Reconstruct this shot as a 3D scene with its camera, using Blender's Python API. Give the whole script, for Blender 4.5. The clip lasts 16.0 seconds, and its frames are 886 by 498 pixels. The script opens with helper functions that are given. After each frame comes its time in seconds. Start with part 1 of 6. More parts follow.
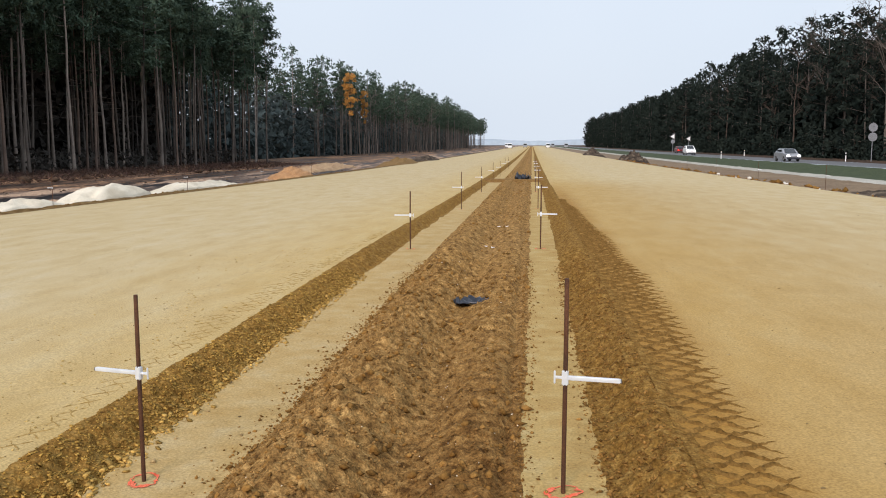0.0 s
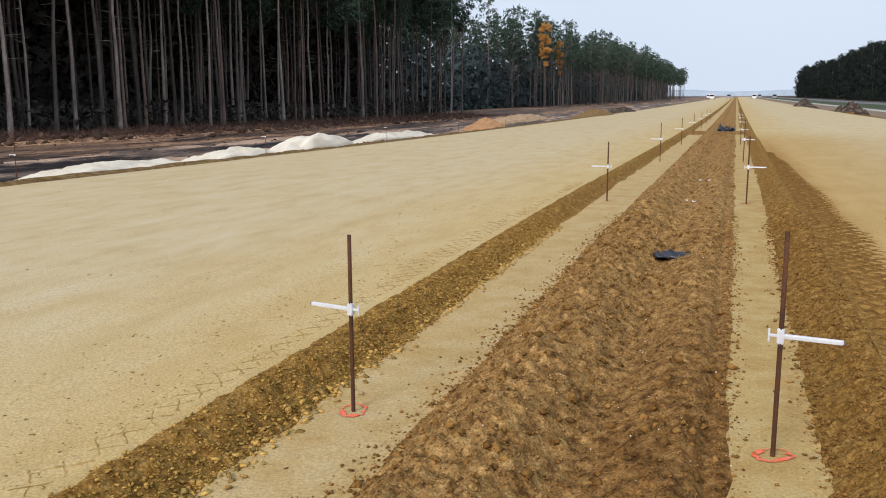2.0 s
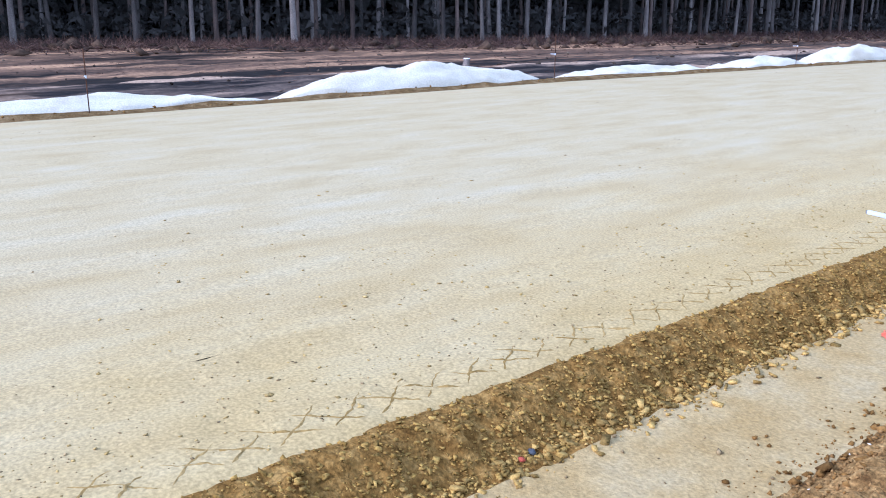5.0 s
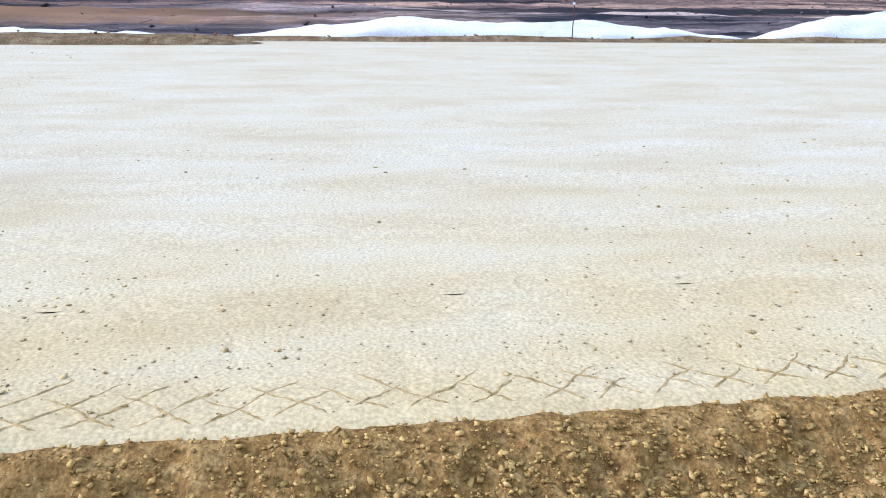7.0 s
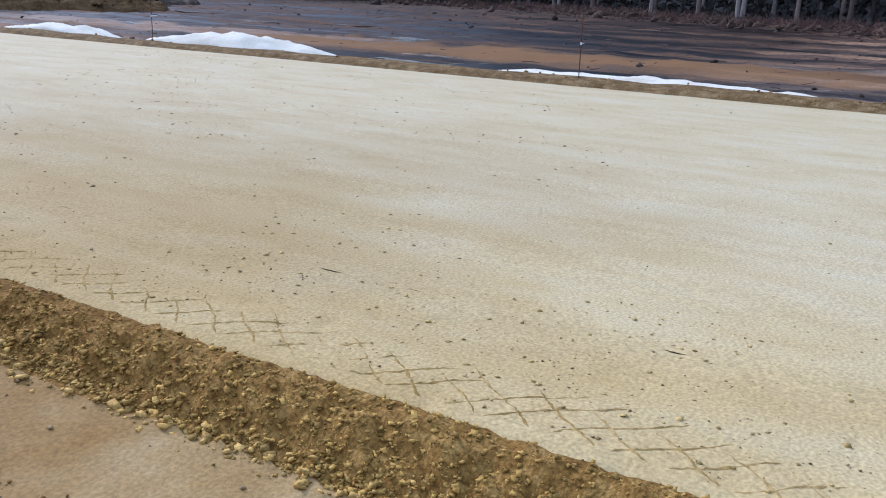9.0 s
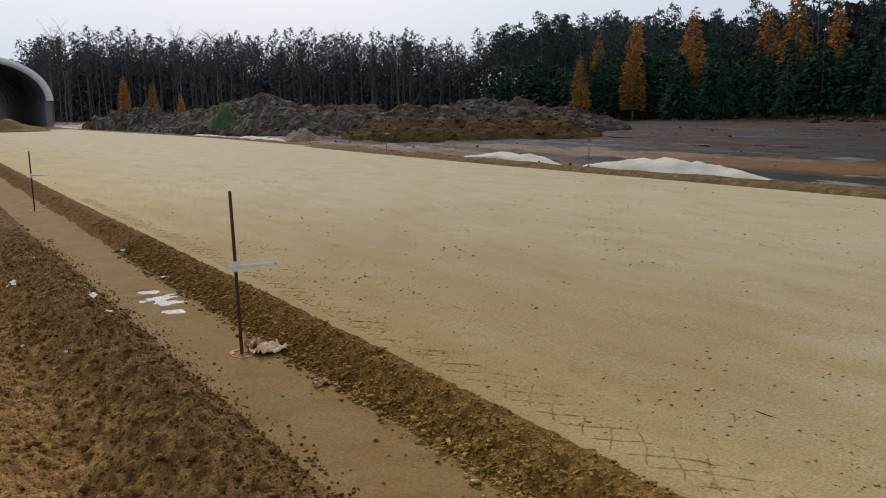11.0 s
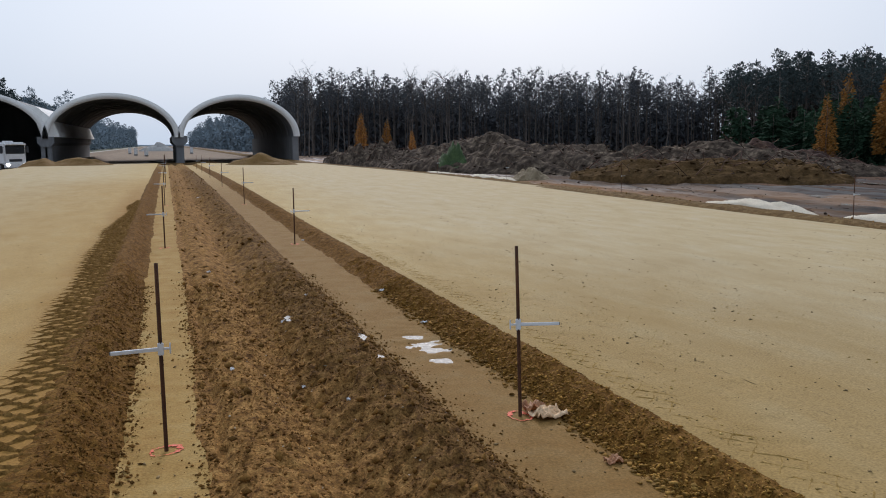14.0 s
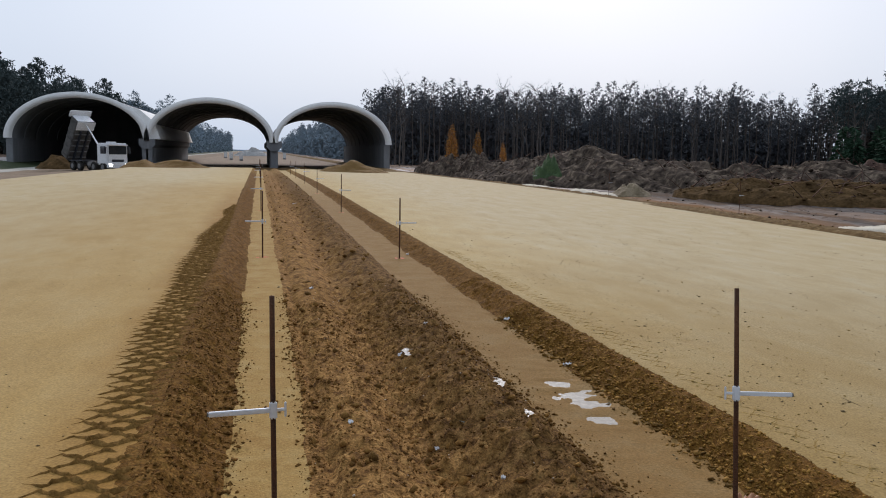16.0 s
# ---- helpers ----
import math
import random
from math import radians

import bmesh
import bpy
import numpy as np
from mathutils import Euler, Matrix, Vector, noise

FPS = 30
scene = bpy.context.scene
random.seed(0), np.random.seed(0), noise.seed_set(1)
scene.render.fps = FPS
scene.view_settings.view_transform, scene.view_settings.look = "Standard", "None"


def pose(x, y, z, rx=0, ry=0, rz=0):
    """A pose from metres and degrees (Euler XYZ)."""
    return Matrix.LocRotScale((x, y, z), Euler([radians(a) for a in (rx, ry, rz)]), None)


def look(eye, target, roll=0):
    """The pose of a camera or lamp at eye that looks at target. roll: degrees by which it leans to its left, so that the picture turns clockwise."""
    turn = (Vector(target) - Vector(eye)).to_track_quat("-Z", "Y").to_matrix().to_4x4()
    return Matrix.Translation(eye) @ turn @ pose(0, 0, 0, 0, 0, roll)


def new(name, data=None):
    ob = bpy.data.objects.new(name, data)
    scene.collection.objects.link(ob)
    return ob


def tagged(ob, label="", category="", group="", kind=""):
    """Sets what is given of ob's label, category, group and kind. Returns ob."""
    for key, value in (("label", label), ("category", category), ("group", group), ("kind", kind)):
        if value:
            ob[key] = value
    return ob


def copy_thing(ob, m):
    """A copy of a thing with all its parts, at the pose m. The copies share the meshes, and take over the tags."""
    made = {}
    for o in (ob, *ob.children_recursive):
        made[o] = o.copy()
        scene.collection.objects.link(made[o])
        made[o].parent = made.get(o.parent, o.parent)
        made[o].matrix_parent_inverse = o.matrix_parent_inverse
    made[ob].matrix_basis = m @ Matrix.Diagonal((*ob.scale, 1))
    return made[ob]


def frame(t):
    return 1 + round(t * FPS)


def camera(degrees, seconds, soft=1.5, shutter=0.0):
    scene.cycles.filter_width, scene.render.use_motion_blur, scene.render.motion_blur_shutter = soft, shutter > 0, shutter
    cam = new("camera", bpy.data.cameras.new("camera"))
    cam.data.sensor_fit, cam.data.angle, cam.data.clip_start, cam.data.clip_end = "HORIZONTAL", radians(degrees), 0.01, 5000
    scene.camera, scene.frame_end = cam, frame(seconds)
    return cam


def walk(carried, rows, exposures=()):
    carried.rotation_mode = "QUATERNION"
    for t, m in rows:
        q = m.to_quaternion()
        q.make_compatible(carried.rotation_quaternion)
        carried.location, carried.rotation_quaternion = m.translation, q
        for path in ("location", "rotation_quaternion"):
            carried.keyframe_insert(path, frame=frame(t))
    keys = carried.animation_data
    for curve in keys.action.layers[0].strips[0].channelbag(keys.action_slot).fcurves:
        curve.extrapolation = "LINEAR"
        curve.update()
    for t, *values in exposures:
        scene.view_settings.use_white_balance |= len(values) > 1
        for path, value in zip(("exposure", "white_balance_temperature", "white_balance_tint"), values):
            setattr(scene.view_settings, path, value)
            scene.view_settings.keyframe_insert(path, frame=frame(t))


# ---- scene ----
cam = camera(54.0, 16.0, soft=1.0)
PATH = [
    (0, (0.157, -0.107, 1.689), (-0.044, 1.869, 1.449), 0.1),
    (0.5, (0.141, -0.105, 1.684), (-0.12, 1.862, 1.429), -0.0),
    (1, (0.127, -0.105, 1.676), (-0.275, 1.834, 1.394), -0.4),
    (1.5, (0.106, -0.113, 1.671), (-0.399, 1.796, 1.355), -0.2),
    (2, (0.081, -0.109, 1.656), (-0.541, 1.76, 1.308), -0.1),
    (2.5, (0.061, -0.104, 1.653), (-0.723, 1.697, 1.278), -0.2),
    (3, (0.055, -0.132, 1.642), (-0.87, 1.595, 1.235), -0.5),
    (3.2, (0.053, -0.135, 1.631), (-0.933, 1.554, 1.21), -0.6),
    (5.3, (-0.127, -0.253, 1.512), (-1.689, 0.859, 0.941), 0.4),
    (5.5, (-0.131, -0.267, 1.506), (-1.732, 0.774, 0.913), 0.5),
    (6, (-0.156, -0.331, 1.495), (-1.859, 0.499, 0.853), 0.7),
    (6.5, (-0.172, -0.417, 1.479), (-1.956, 0.204, 0.822), 1.3),
    (7, (-0.19, -0.489, 1.459), (-2.041, -0.16, 0.776), 1.4),
    (7.5, (-0.212, -0.501, 1.467), (-2.089, -0.531, 0.776), 1.5),
    (8, (-0.218, -0.536, 1.468), (-2.066, -0.851, 0.771), 2.7),
    (8.5, (-0.198, -0.572, 1.473), (-1.955, -1.269, 0.818), 1.8),
    (9, (-0.2, -0.622, 1.467), (-1.845, -1.591, 0.87), 1.7),
    (9.5, (-0.175, -0.662, 1.49), (-1.699, -1.847, 0.967), 1.4),
    (10, (-0.17, -0.681, 1.506), (-1.575, -2.041, 1.088), 0.3),
    (10.2, (-0.15, -0.691, 1.512), (-1.465, -2.147, 1.122), -0.3),
    (12.3, (0.194, -0.336, 1.73), (-0.685, -2.106, 1.425), -1.3),
    (12.5, (0.225, -0.392, 1.728), (-0.638, -2.173, 1.439), -1.3),
    (13, (0.286, -0.561, 1.718), (-0.536, -2.365, 1.452), -1.1),
    (13.5, (0.255, -0.826, 1.71), (-0.474, -2.671, 1.452), -1.1),
    (14, (0.257, -1.072, 1.699), (-0.341, -2.965, 1.453), -0.6),
    (14.5, (0.363, -1.4, 1.696), (-0.144, -3.32, 1.458), 0.1),
    (15, (0.416, -1.72, 1.684), (-0.076, -3.646, 1.466), 0.4),
    (15.5, (0.369, -2.103, 1.671), (-0.089, -4.039, 1.461), 0.4),
    (16, (0.386, -2.441, 1.652), (-0.027, -4.385, 1.432), 1.0),
]
EXPOSURES = [(0, 0.28, 6500, 15), (1.5, 0.26, 6450, 15), (2.5, 0.22, 5900, 16), (3.2, 0.22, 5700, 16), (5.3, 0.82, 4700, 21), (8.0, 0.96, 4640, 21), (8.5, 0.82, 4750, 20), (9.0, 0.46, 4950, 19), (9.5, 0.12, 5350, 17),
             (10.0, -0.45, 6300, 14), (10.2, -0.45, 6300, 14), (12.5, -0.32, 6000, 14), (14.0, -0.36, 6100, 15), (16.0, -0.34, 6150, 16)]
walk(cam, [(t, look(e, g, r)) for t, e, g, r in PATH], EXPOSURES)

# ---- world and sun ----
world = bpy.data.worlds.new("overcast_sky")
scene.world = world
world.use_nodes = True
wt = world.node_tree
bg = wt.nodes["Background"]
sky = wt.nodes.new("ShaderNodeTexSky")
sky.sky_type = "NISHITA"
sky.sun_disc = False
sky.sun_elevation = radians(32)
sky.sun_rotation = radians(200)
sky.dust_density = 6.0
sky_gain = wt.nodes.new("ShaderNodeVectorMath")
sky_gain.operation = "SCALE"
sky_gain.inputs["Scale"].default_value = 0.10
wt.links.new(sky.outputs[0], sky_gain.inputs[0])
cloud_tex = wt.nodes.new("ShaderNodeTexNoise")
cloud_tex.inputs["Scale"].default_value = 1.6
cloud_tex.inputs["Detail"].default_value = 3.0
cloud_ramp = wt.nodes.new("ShaderNodeValToRGB")
cloud_ramp.color_ramp.elements[0].position = 0.3
cloud_ramp.color_ramp.elements[0].color = (0.615, 0.72, 0.82, 1)
cloud_ramp.color_ramp.elements[1].position = 0.7
cloud_ramp.color_ramp.elements[1].color = (0.715, 0.81, 0.885, 1)
wt.links.new(cloud_tex.outputs["Fac"], cloud_ramp.inputs[0])
cloud_mix = wt.nodes.new("ShaderNodeMix")
cloud_mix.data_type = "RGBA"
cloud_mix.inputs[0].default_value = 0.85
wt.links.new(sky_gain.outputs[0], cloud_mix.inputs[6])
wt.links.new(cloud_ramp.outputs[0], cloud_mix.inputs[7])
sky_co = wt.nodes.new("ShaderNodeTexCoord")
sky_sep = wt.nodes.new("ShaderNodeSeparateXYZ")
wt.links.new(sky_co.outputs["Generated"], sky_sep.inputs[0])
sky_side = wt.nodes.new("ShaderNodeMapRange")
sky_side.inputs["From Min"].default_value, sky_side.inputs["From Max"].default_value = -1.0, 1.0
sky_side.inputs["To Min"].default_value, sky_side.inputs["To Max"].default_value = 1.30, 0.98
wt.links.new(sky_sep.outputs["Y"], sky_side.inputs["Value"])
sky_lit = wt.nodes.new("ShaderNodeVectorMath")
sky_lit.operation = "SCALE"
wt.links.new(cloud_mix.outputs[2], sky_lit.inputs[0])
wt.links.new(sky_side.outputs[0], sky_lit.inputs["Scale"])
wt.links.new(sky_lit.outputs[0], bg.inputs[0])
bg.inputs[1].default_value = 1.0
sun_data = bpy.data.lights.new("sun", "SUN")
sun_data.energy = 2.1
sun_data.angle = radians(14)
sun_data.color = (1.0, 0.92, 0.85)
sun = new("sun", sun_data)
sun.matrix_world = look((0, 0, 40), (8, 34, 21))


# ---- materials ----
def material(name, colours, scale=8.0, rough=0.9, bump=0.3, bump_scale=None, fine=60.0, metal=0.0, stretch=(1, 1, 1), per_object=0.0, per_island=0.0, spec=0.3, spread=(0.3, 0.7), rough_to=None, grain_by=1.0, depth=0.02):
    """Base colour from a two-scale noise between two or three colours, with grain and bump at real size."""
    m = bpy.data.materials.new(name)
    m.use_nodes = True
    nt = m.node_tree
    n, l = nt.nodes, nt.links
    bsdf = n["Principled BSDF"]
    co = n.new("ShaderNodeTexCoord")
    mp = n.new("ShaderNodeMapping")
    mp.inputs["Scale"].default_value = stretch
    l.new(co.outputs["Object"], mp.inputs[0])
    big = n.new("ShaderNodeTexNoise")
    big.inputs["Scale"].default_value = scale
    big.inputs["Detail"].default_value = 6.0
    big.inputs["Roughness"].default_value = 0.65
    l.new(mp.outputs[0], big.inputs["Vector"])
    ramp = n.new("ShaderNodeValToRGB")
    e = ramp.color_ramp.elements
    e[0].position, e[1].position = spread
    e[0].color, e[1].color = (*colours[0], 1), (*colours[-1], 1)
    if len(colours) == 3:
        k = e.new((spread[0] + spread[1]) / 2)
        k.color = (*colours[1], 1)
    l.new(big.outputs["Fac"], ramp.inputs[0])
    grain = n.new("ShaderNodeTexNoise")
    grain.inputs["Scale"].default_value = fine
    grain.inputs["Detail"].default_value = 5.0
    l.new(co.outputs["Object"], grain.inputs["Vector"])
    gr = n.new("ShaderNodeMapRange")
    gr.inputs["From Min"].default_value, gr.inputs["From Max"].default_value = 0.3, 0.7
    gr.inputs["To Min"].default_value, gr.inputs["To Max"].default_value = 1 - 0.30 * grain_by, 1 + 0.24 * grain_by
    l.new(grain.outputs["Fac"], gr.inputs["Value"])
    mul = n.new("ShaderNodeMix")
    mul.data_type, mul.blend_type = "RGBA", "MULTIPLY"
    mul.inputs[0].default_value = 1.0
    l.new(ramp.outputs[0], mul.inputs[6])
    l.new(gr.outputs[0], mul.inputs[7])
    out = mul.outputs[2]
    for share, node, socket in ((per_object, "ShaderNodeObjectInfo", "Random"), (per_island, "ShaderNodeNewGeometry", "Random Per Island")):
        if share:
            src = n.new(node)
            mr = n.new("ShaderNodeMapRange")
            mr.inputs["To Min"].default_value, mr.inputs["To Max"].default_value = 1 - share, 1 + share
            l.new(src.outputs[socket], mr.inputs["Value"])
            m2 = n.new("ShaderNodeMix")
            m2.data_type, m2.blend_type = "RGBA", "MULTIPLY"
            m2.inputs[0].default_value = 1.0
            l.new(out, m2.inputs[6])
            l.new(mr.outputs[0], m2.inputs[7])
            out = m2.outputs[2]
    l.new(out, bsdf.inputs["Base Color"])
    bsdf.inputs["Roughness"].default_value = rough
    if rough_to is not None:
        rr = n.new("ShaderNodeMapRange")
        rr.inputs["From Min"].default_value, rr.inputs["From Max"].default_value = 0.4, 0.6
        rr.inputs["To Min"].default_value, rr.inputs["To Max"].default_value = rough_to, rough
        l.new(big.outputs["Fac"], rr.inputs["Value"])
        l.new(rr.outputs[0], bsdf.inputs["Roughness"])
    bsdf.inputs["Metallic"].default_value = metal
    bsdf.inputs["Specular IOR Level"].default_value = spec
    if bump:
        b = n.new("ShaderNodeBump")
        b.inputs["Strength"].default_value = bump
        b.inputs["Distance"].default_value = depth
        bt = n.new("ShaderNodeTexNoise")
        bt.inputs["Scale"].default_value = bump_scale or fine
        bt.inputs["Detail"].default_value = 5.0
        l.new(co.outputs["Object"], bt.inputs["Vector"])
        l.new(bt.outputs["Fac"], b.inputs["Height"])
        l.new(b.outputs[0], bsdf.inputs["Normal"])
    return m


def glowing(name, colour, strength):
    m = bpy.data.materials.new(name)
    m.use_nodes = True
    b = m.node_tree.nodes["Principled BSDF"]
    b.inputs["Base Color"].default_value = (*colour, 1)
    b.inputs["Emission Color"].default_value = (*colour, 1)
    b.inputs["Emission Strength"].default_value = strength
    return m


SAND = material("compacted_sand_aggregate", [(0.42, 0.312, 0.150), (0.49, 0.385, 0.215), (0.525, 0.445, 0.29)], scale=2.0, fine=70, bump=0.10, bump_scale=150, stretch=(1.2, 0.38, 1), rough=0.86, spec=0.10, grain_by=0.9, spread=(0.2, 0.8))


def zone_tint(m, colour, blend, xs, ys, wobble=0.9, scale=1.7, most=1.0):
    """Tints the ground within a stretch of the plan (four stations across and along), with ragged borders."""
    nt = m.node_tree
    n, l = nt.nodes, nt.links
    bsdf = n["Principled BSDF"]
    old = bsdf.inputs["Base Color"].links[0].from_socket
    co = n.new("ShaderNodeTexCoord")
    sep = n.new("ShaderNodeSeparateXYZ")
    l.new(co.outputs["Object"], sep.inputs[0])
    patch = n.new("ShaderNodeTexNoise")
    patch.inputs["Scale"].default_value = scale
    patch.inputs["Detail"].default_value = 7.0
    l.new(co.outputs["Object"], patch.inputs["Vector"])
    out = None
    for axis, stations in (("X", xs), ("Y", ys)):
        wob = n.new("ShaderNodeMath")
        wob.operation = "MULTIPLY_ADD"
        wob.inputs[1].default_value = wobble * (1 if axis == "X" else 2.5)
        l.new(patch.outputs["Fac"], wob.inputs[0])
        shift = n.new("ShaderNodeMath")
        shift.inputs[1].default_value = -0.5 * wob.inputs[1].default_value
        l.new(sep.outputs[axis], shift.inputs[0])
        l.new(shift.outputs[0], wob.inputs[2])
        for a, b in (stations[:2], stations[2:]):
            mr = n.new("ShaderNodeMapRange")
            mr.inputs["From Min"].default_value, mr.inputs["From Max"].default_value = min(a, b), max(a, b)
            up = (a, b) == tuple(stations[:2])
            mr.inputs["To Min"].default_value, mr.inputs["To Max"].default_value = (0.0, most if out is None else 1.0) if up else (1.0, 0.0)
            l.new(wob.outputs[0], mr.inputs["Value"])
            if out is None:
                out = mr.outputs[0]
            else:
                mm = n.new("ShaderNodeMath")
                mm.operation = "MULTIPLY"
                l.new(out, mm.inputs[0])
                l.new(mr.outputs[0], mm.inputs[1])
                out = mm.outputs[0]
    mix = n.new("ShaderNodeMix")
    mix.data_type, mix.blend_type = "RGBA", blend
    l.new(out, mix.inputs[0])
    l.new(old, mix.inputs[6])
    mix.inputs[7].default_value = (*colour, 1)
    l.new(mix.outputs[2], bsdf.inputs["Base Color"])


def golden_edges(m):
    """Loose golden fines lie on the sand along the median; they thin out within two metres."""
    nt = m.node_tree
    n, l = nt.nodes, nt.links
    bsdf = n["Principled BSDF"]
    old = bsdf.inputs["Base Color"].links[0].from_socket
    co = n.new("ShaderNodeTexCoord")
    sep = n.new("ShaderNodeSeparateXYZ")
    l.new(co.outputs["Object"], sep.inputs[0])
    off = n.new("ShaderNodeMath")
    off.operation = "ADD"
    off.inputs[1].default_value = 0.73
    l.new(sep.outputs["X"], off.inputs[0])
    dist = n.new("ShaderNodeMath")
    dist.operation = "ABSOLUTE"
    l.new(off.outputs[0], dist.inputs[0])
    patch = n.new("ShaderNodeTexNoise")
    patch.inputs["Scale"].default_value = 0.8
    patch.inputs["Detail"].default_value = 8.0
    patch.inputs["Roughness"].default_value = 0.7
    l.new(co.outputs["Object"], patch.inputs["Vector"])
    wob = n.new("ShaderNodeMath")
    wob.operation = "MULTIPLY_ADD"
    wob.inputs[1].default_value = 3.4
    l.new(patch.outputs["Fac"], wob.inputs[0])
    l.new(dist.outputs[0], wob.inputs[2])
    fac = n.new("ShaderNodeMapRange")
    fac.inputs["From Min"].default_value, fac.inputs["From Max"].default_value = 3.0, 6.6
    fac.inputs["To Min"].default_value, fac.inputs["To Max"].default_value = 1.0, 0.0
    l.new(wob.outputs[0], fac.inputs["Value"])
    mix = n.new("ShaderNodeMix")
    mix.data_type, mix.blend_type = "RGBA", "MULTIPLY"
    l.new(fac.outputs[0], mix.inputs[0])
    l.new(old, mix.inputs[6])
    mix.inputs[7].default_value = (0.98, 0.885, 0.65, 1)
    l.new(mix.outputs[2], bsdf.inputs["Base Color"])


golden_edges(SAND)
STRIP = material("damp_compacted_sand", [(0.33, 0.195, 0.060), (0.42, 0.29, 0.11), (0.48, 0.38, 0.19)], scale=3.2, fine=60, bump=0.3, bump_scale=90, rough=0.9, spec=0.1, spread=(0.25, 0.8), grain_by=0.8)
BERM = material("crumbly_brown_gravel_soil", [(0.11, 0.052, 0.010), (0.225, 0.120, 0.028), (0.36, 0.215, 0.062)], scale=16, fine=70, bump=0.55, bump_scale=60, depth=0.022, rough=0.95, spec=0.06, grain_by=1.5)
TREAD_BAR = material("pressed_dark_brown_soil", [(0.12, 0.060, 0.014), (0.25, 0.140, 0.040)], scale=14, fine=60, bump=0.5, bump_scale=50, depth=0.02, rough=0.95, spec=0.06)
TREAD_SOIL = material("loose_golden_soil", [(0.26, 0.160, 0.045), (0.40, 0.27, 0.10)], scale=5, fine=45, bump=0.6, bump_scale=36, depth=0.02, rough=0.95, spec=0.06, spread=(0.34, 0.66))
SOIL = material("loose_brown_topsoil", [(0.105, 0.052, 0.016), (0.28, 0.155, 0.050), (0.44, 0.265, 0.095)], scale=12, fine=80, bump=0.6, bump_scale=60, depth=0.022, rough=0.95, spec=0.06, spread=(0.34, 0.66), grain_by=1.6)


zone_tint(SOIL, (0.62, 0.63, 0.66), "MULTIPLY", (-4, -3, -0.95, -0.5), (-70, -50, -4.0, -0.5))
zone_tint(SOIL, (0.66, 0.60, 0.54), "MULTIPLY", (-0.75, -0.3, 2, 3), (-2.5, 0.0, 4.0, 7.5), wobble=0.5, scale=1.8)
# sand tinted browner and darker towards the tunnels
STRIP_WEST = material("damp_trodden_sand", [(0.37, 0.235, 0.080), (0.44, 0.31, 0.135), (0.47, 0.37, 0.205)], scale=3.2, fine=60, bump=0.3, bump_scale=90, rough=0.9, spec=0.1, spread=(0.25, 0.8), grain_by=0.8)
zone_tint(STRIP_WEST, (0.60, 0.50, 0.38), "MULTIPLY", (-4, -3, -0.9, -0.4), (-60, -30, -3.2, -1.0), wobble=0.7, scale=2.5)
# road sand darker and browner in a stretch west of the median
zone_tint(SAND, (0.56, 0.47, 0.30), "MULTIPLY", (-9.0, -3.8, -2.2, -1.0), (-17.0, -8.0, -4.0, -1.6), wobble=2.4, scale=0.5, most=0.55)
FLAKE = material("golden_sand_flakes", [(0.34, 0.225, 0.068), (0.48, 0.34, 0.13)], scale=10, fine=80, bump=0.2, per_island=0.35, spec=0.06)
STONE = material("brown_stone_chips", [(0.25, 0.140, 0.028), (0.45, 0.28, 0.072)], scale=20, fine=120, bump=0.3, per_island=0.42, rough=0.9, spec=0.08)
TOE_STONE = material("yellow_limestone_chips", [(0.30, 0.175, 0.040), (0.50, 0.32, 0.095)], scale=20, fine=120, bump=0.3, per_island=0.5, rough=0.9, spec=0.1)
CLOD = material("soil_clods", [(0.14, 0.066, 0.015), (0.28, 0.152, 0.044)], scale=12, fine=80, bump=0.4, per_island=0.4, rough=0.95, spec=0.08)
BED_CLOD = material("bed_clods", [(0.16, 0.082, 0.026), (0.40, 0.235, 0.082)], scale=12, fine=80, bump=0.4, per_island=0.3, rough=0.95, spec=0.06)
zone_tint(BED_CLOD, (0.62, 0.63, 0.66), "MULTIPLY", (-4, -3, -0.95, -0.5), (-70, -50, -4.0, -0.5))
zone_tint(BED_CLOD, (0.66, 0.60, 0.54), "MULTIPLY", (-0.75, -0.3, 2, 3), (-2.5, 0.0, 4.0, 7.5), wobble=0.5, scale=1.8)
SPECK = material("dark_pebbles", [(0.17, 0.115, 0.05), (0.34, 0.24, 0.11)], scale=10, fine=80, bump=0.2, per_island=0.5)
zone_tint(SAND, (0.87, 0.76, 0.56), "MULTIPLY", (0.4, 0.8, 3.0, 8.0), (-45, -35, 35, 45), wobble=1.2, scale=0.8, most=0.85)
zone_tint(SAND, (0.72, 0.58, 0.36), "MULTIPLY", (0.6, 0.75, 1.20, 1.65), (-38, -24, 24, 38), wobble=0.35, scale=2.2, most=0.9)
zone_tint(STRIP, (0.92, 0.83, 0.68), "MULTIPLY", (-1, -0.5, 3, 4), (-70, -60, -1.5, 1.0), wobble=0.7, scale=1.5)
zone_tint(BERM, (0.70, 0.62, 0.53), "MULTIPLY", (-4, -3, 3, 4), (-70, -60, -5.2, -2.4), wobble=0.8, scale=1.5)
zone_tint(SOIL, (0.95, 0.88, 0.80), "MULTIPLY", (-4, -3, 3, 4), (-70, -60, -3.0, 0.0), wobble=0.8, scale=1.5)
zone_tint(BED_CLOD, (0.95, 0.88, 0.80), "MULTIPLY", (-4, -3, 3, 4), (-70, -60, -3.0, 0.0), wobble=0.8, scale=1.5)
zone_tint(STONE, (0.72, 0.64, 0.55), "MULTIPLY", (-4, -3, 3, 4), (-70, -60, -5.2, -2.4), wobble=0.8, scale=1.5)
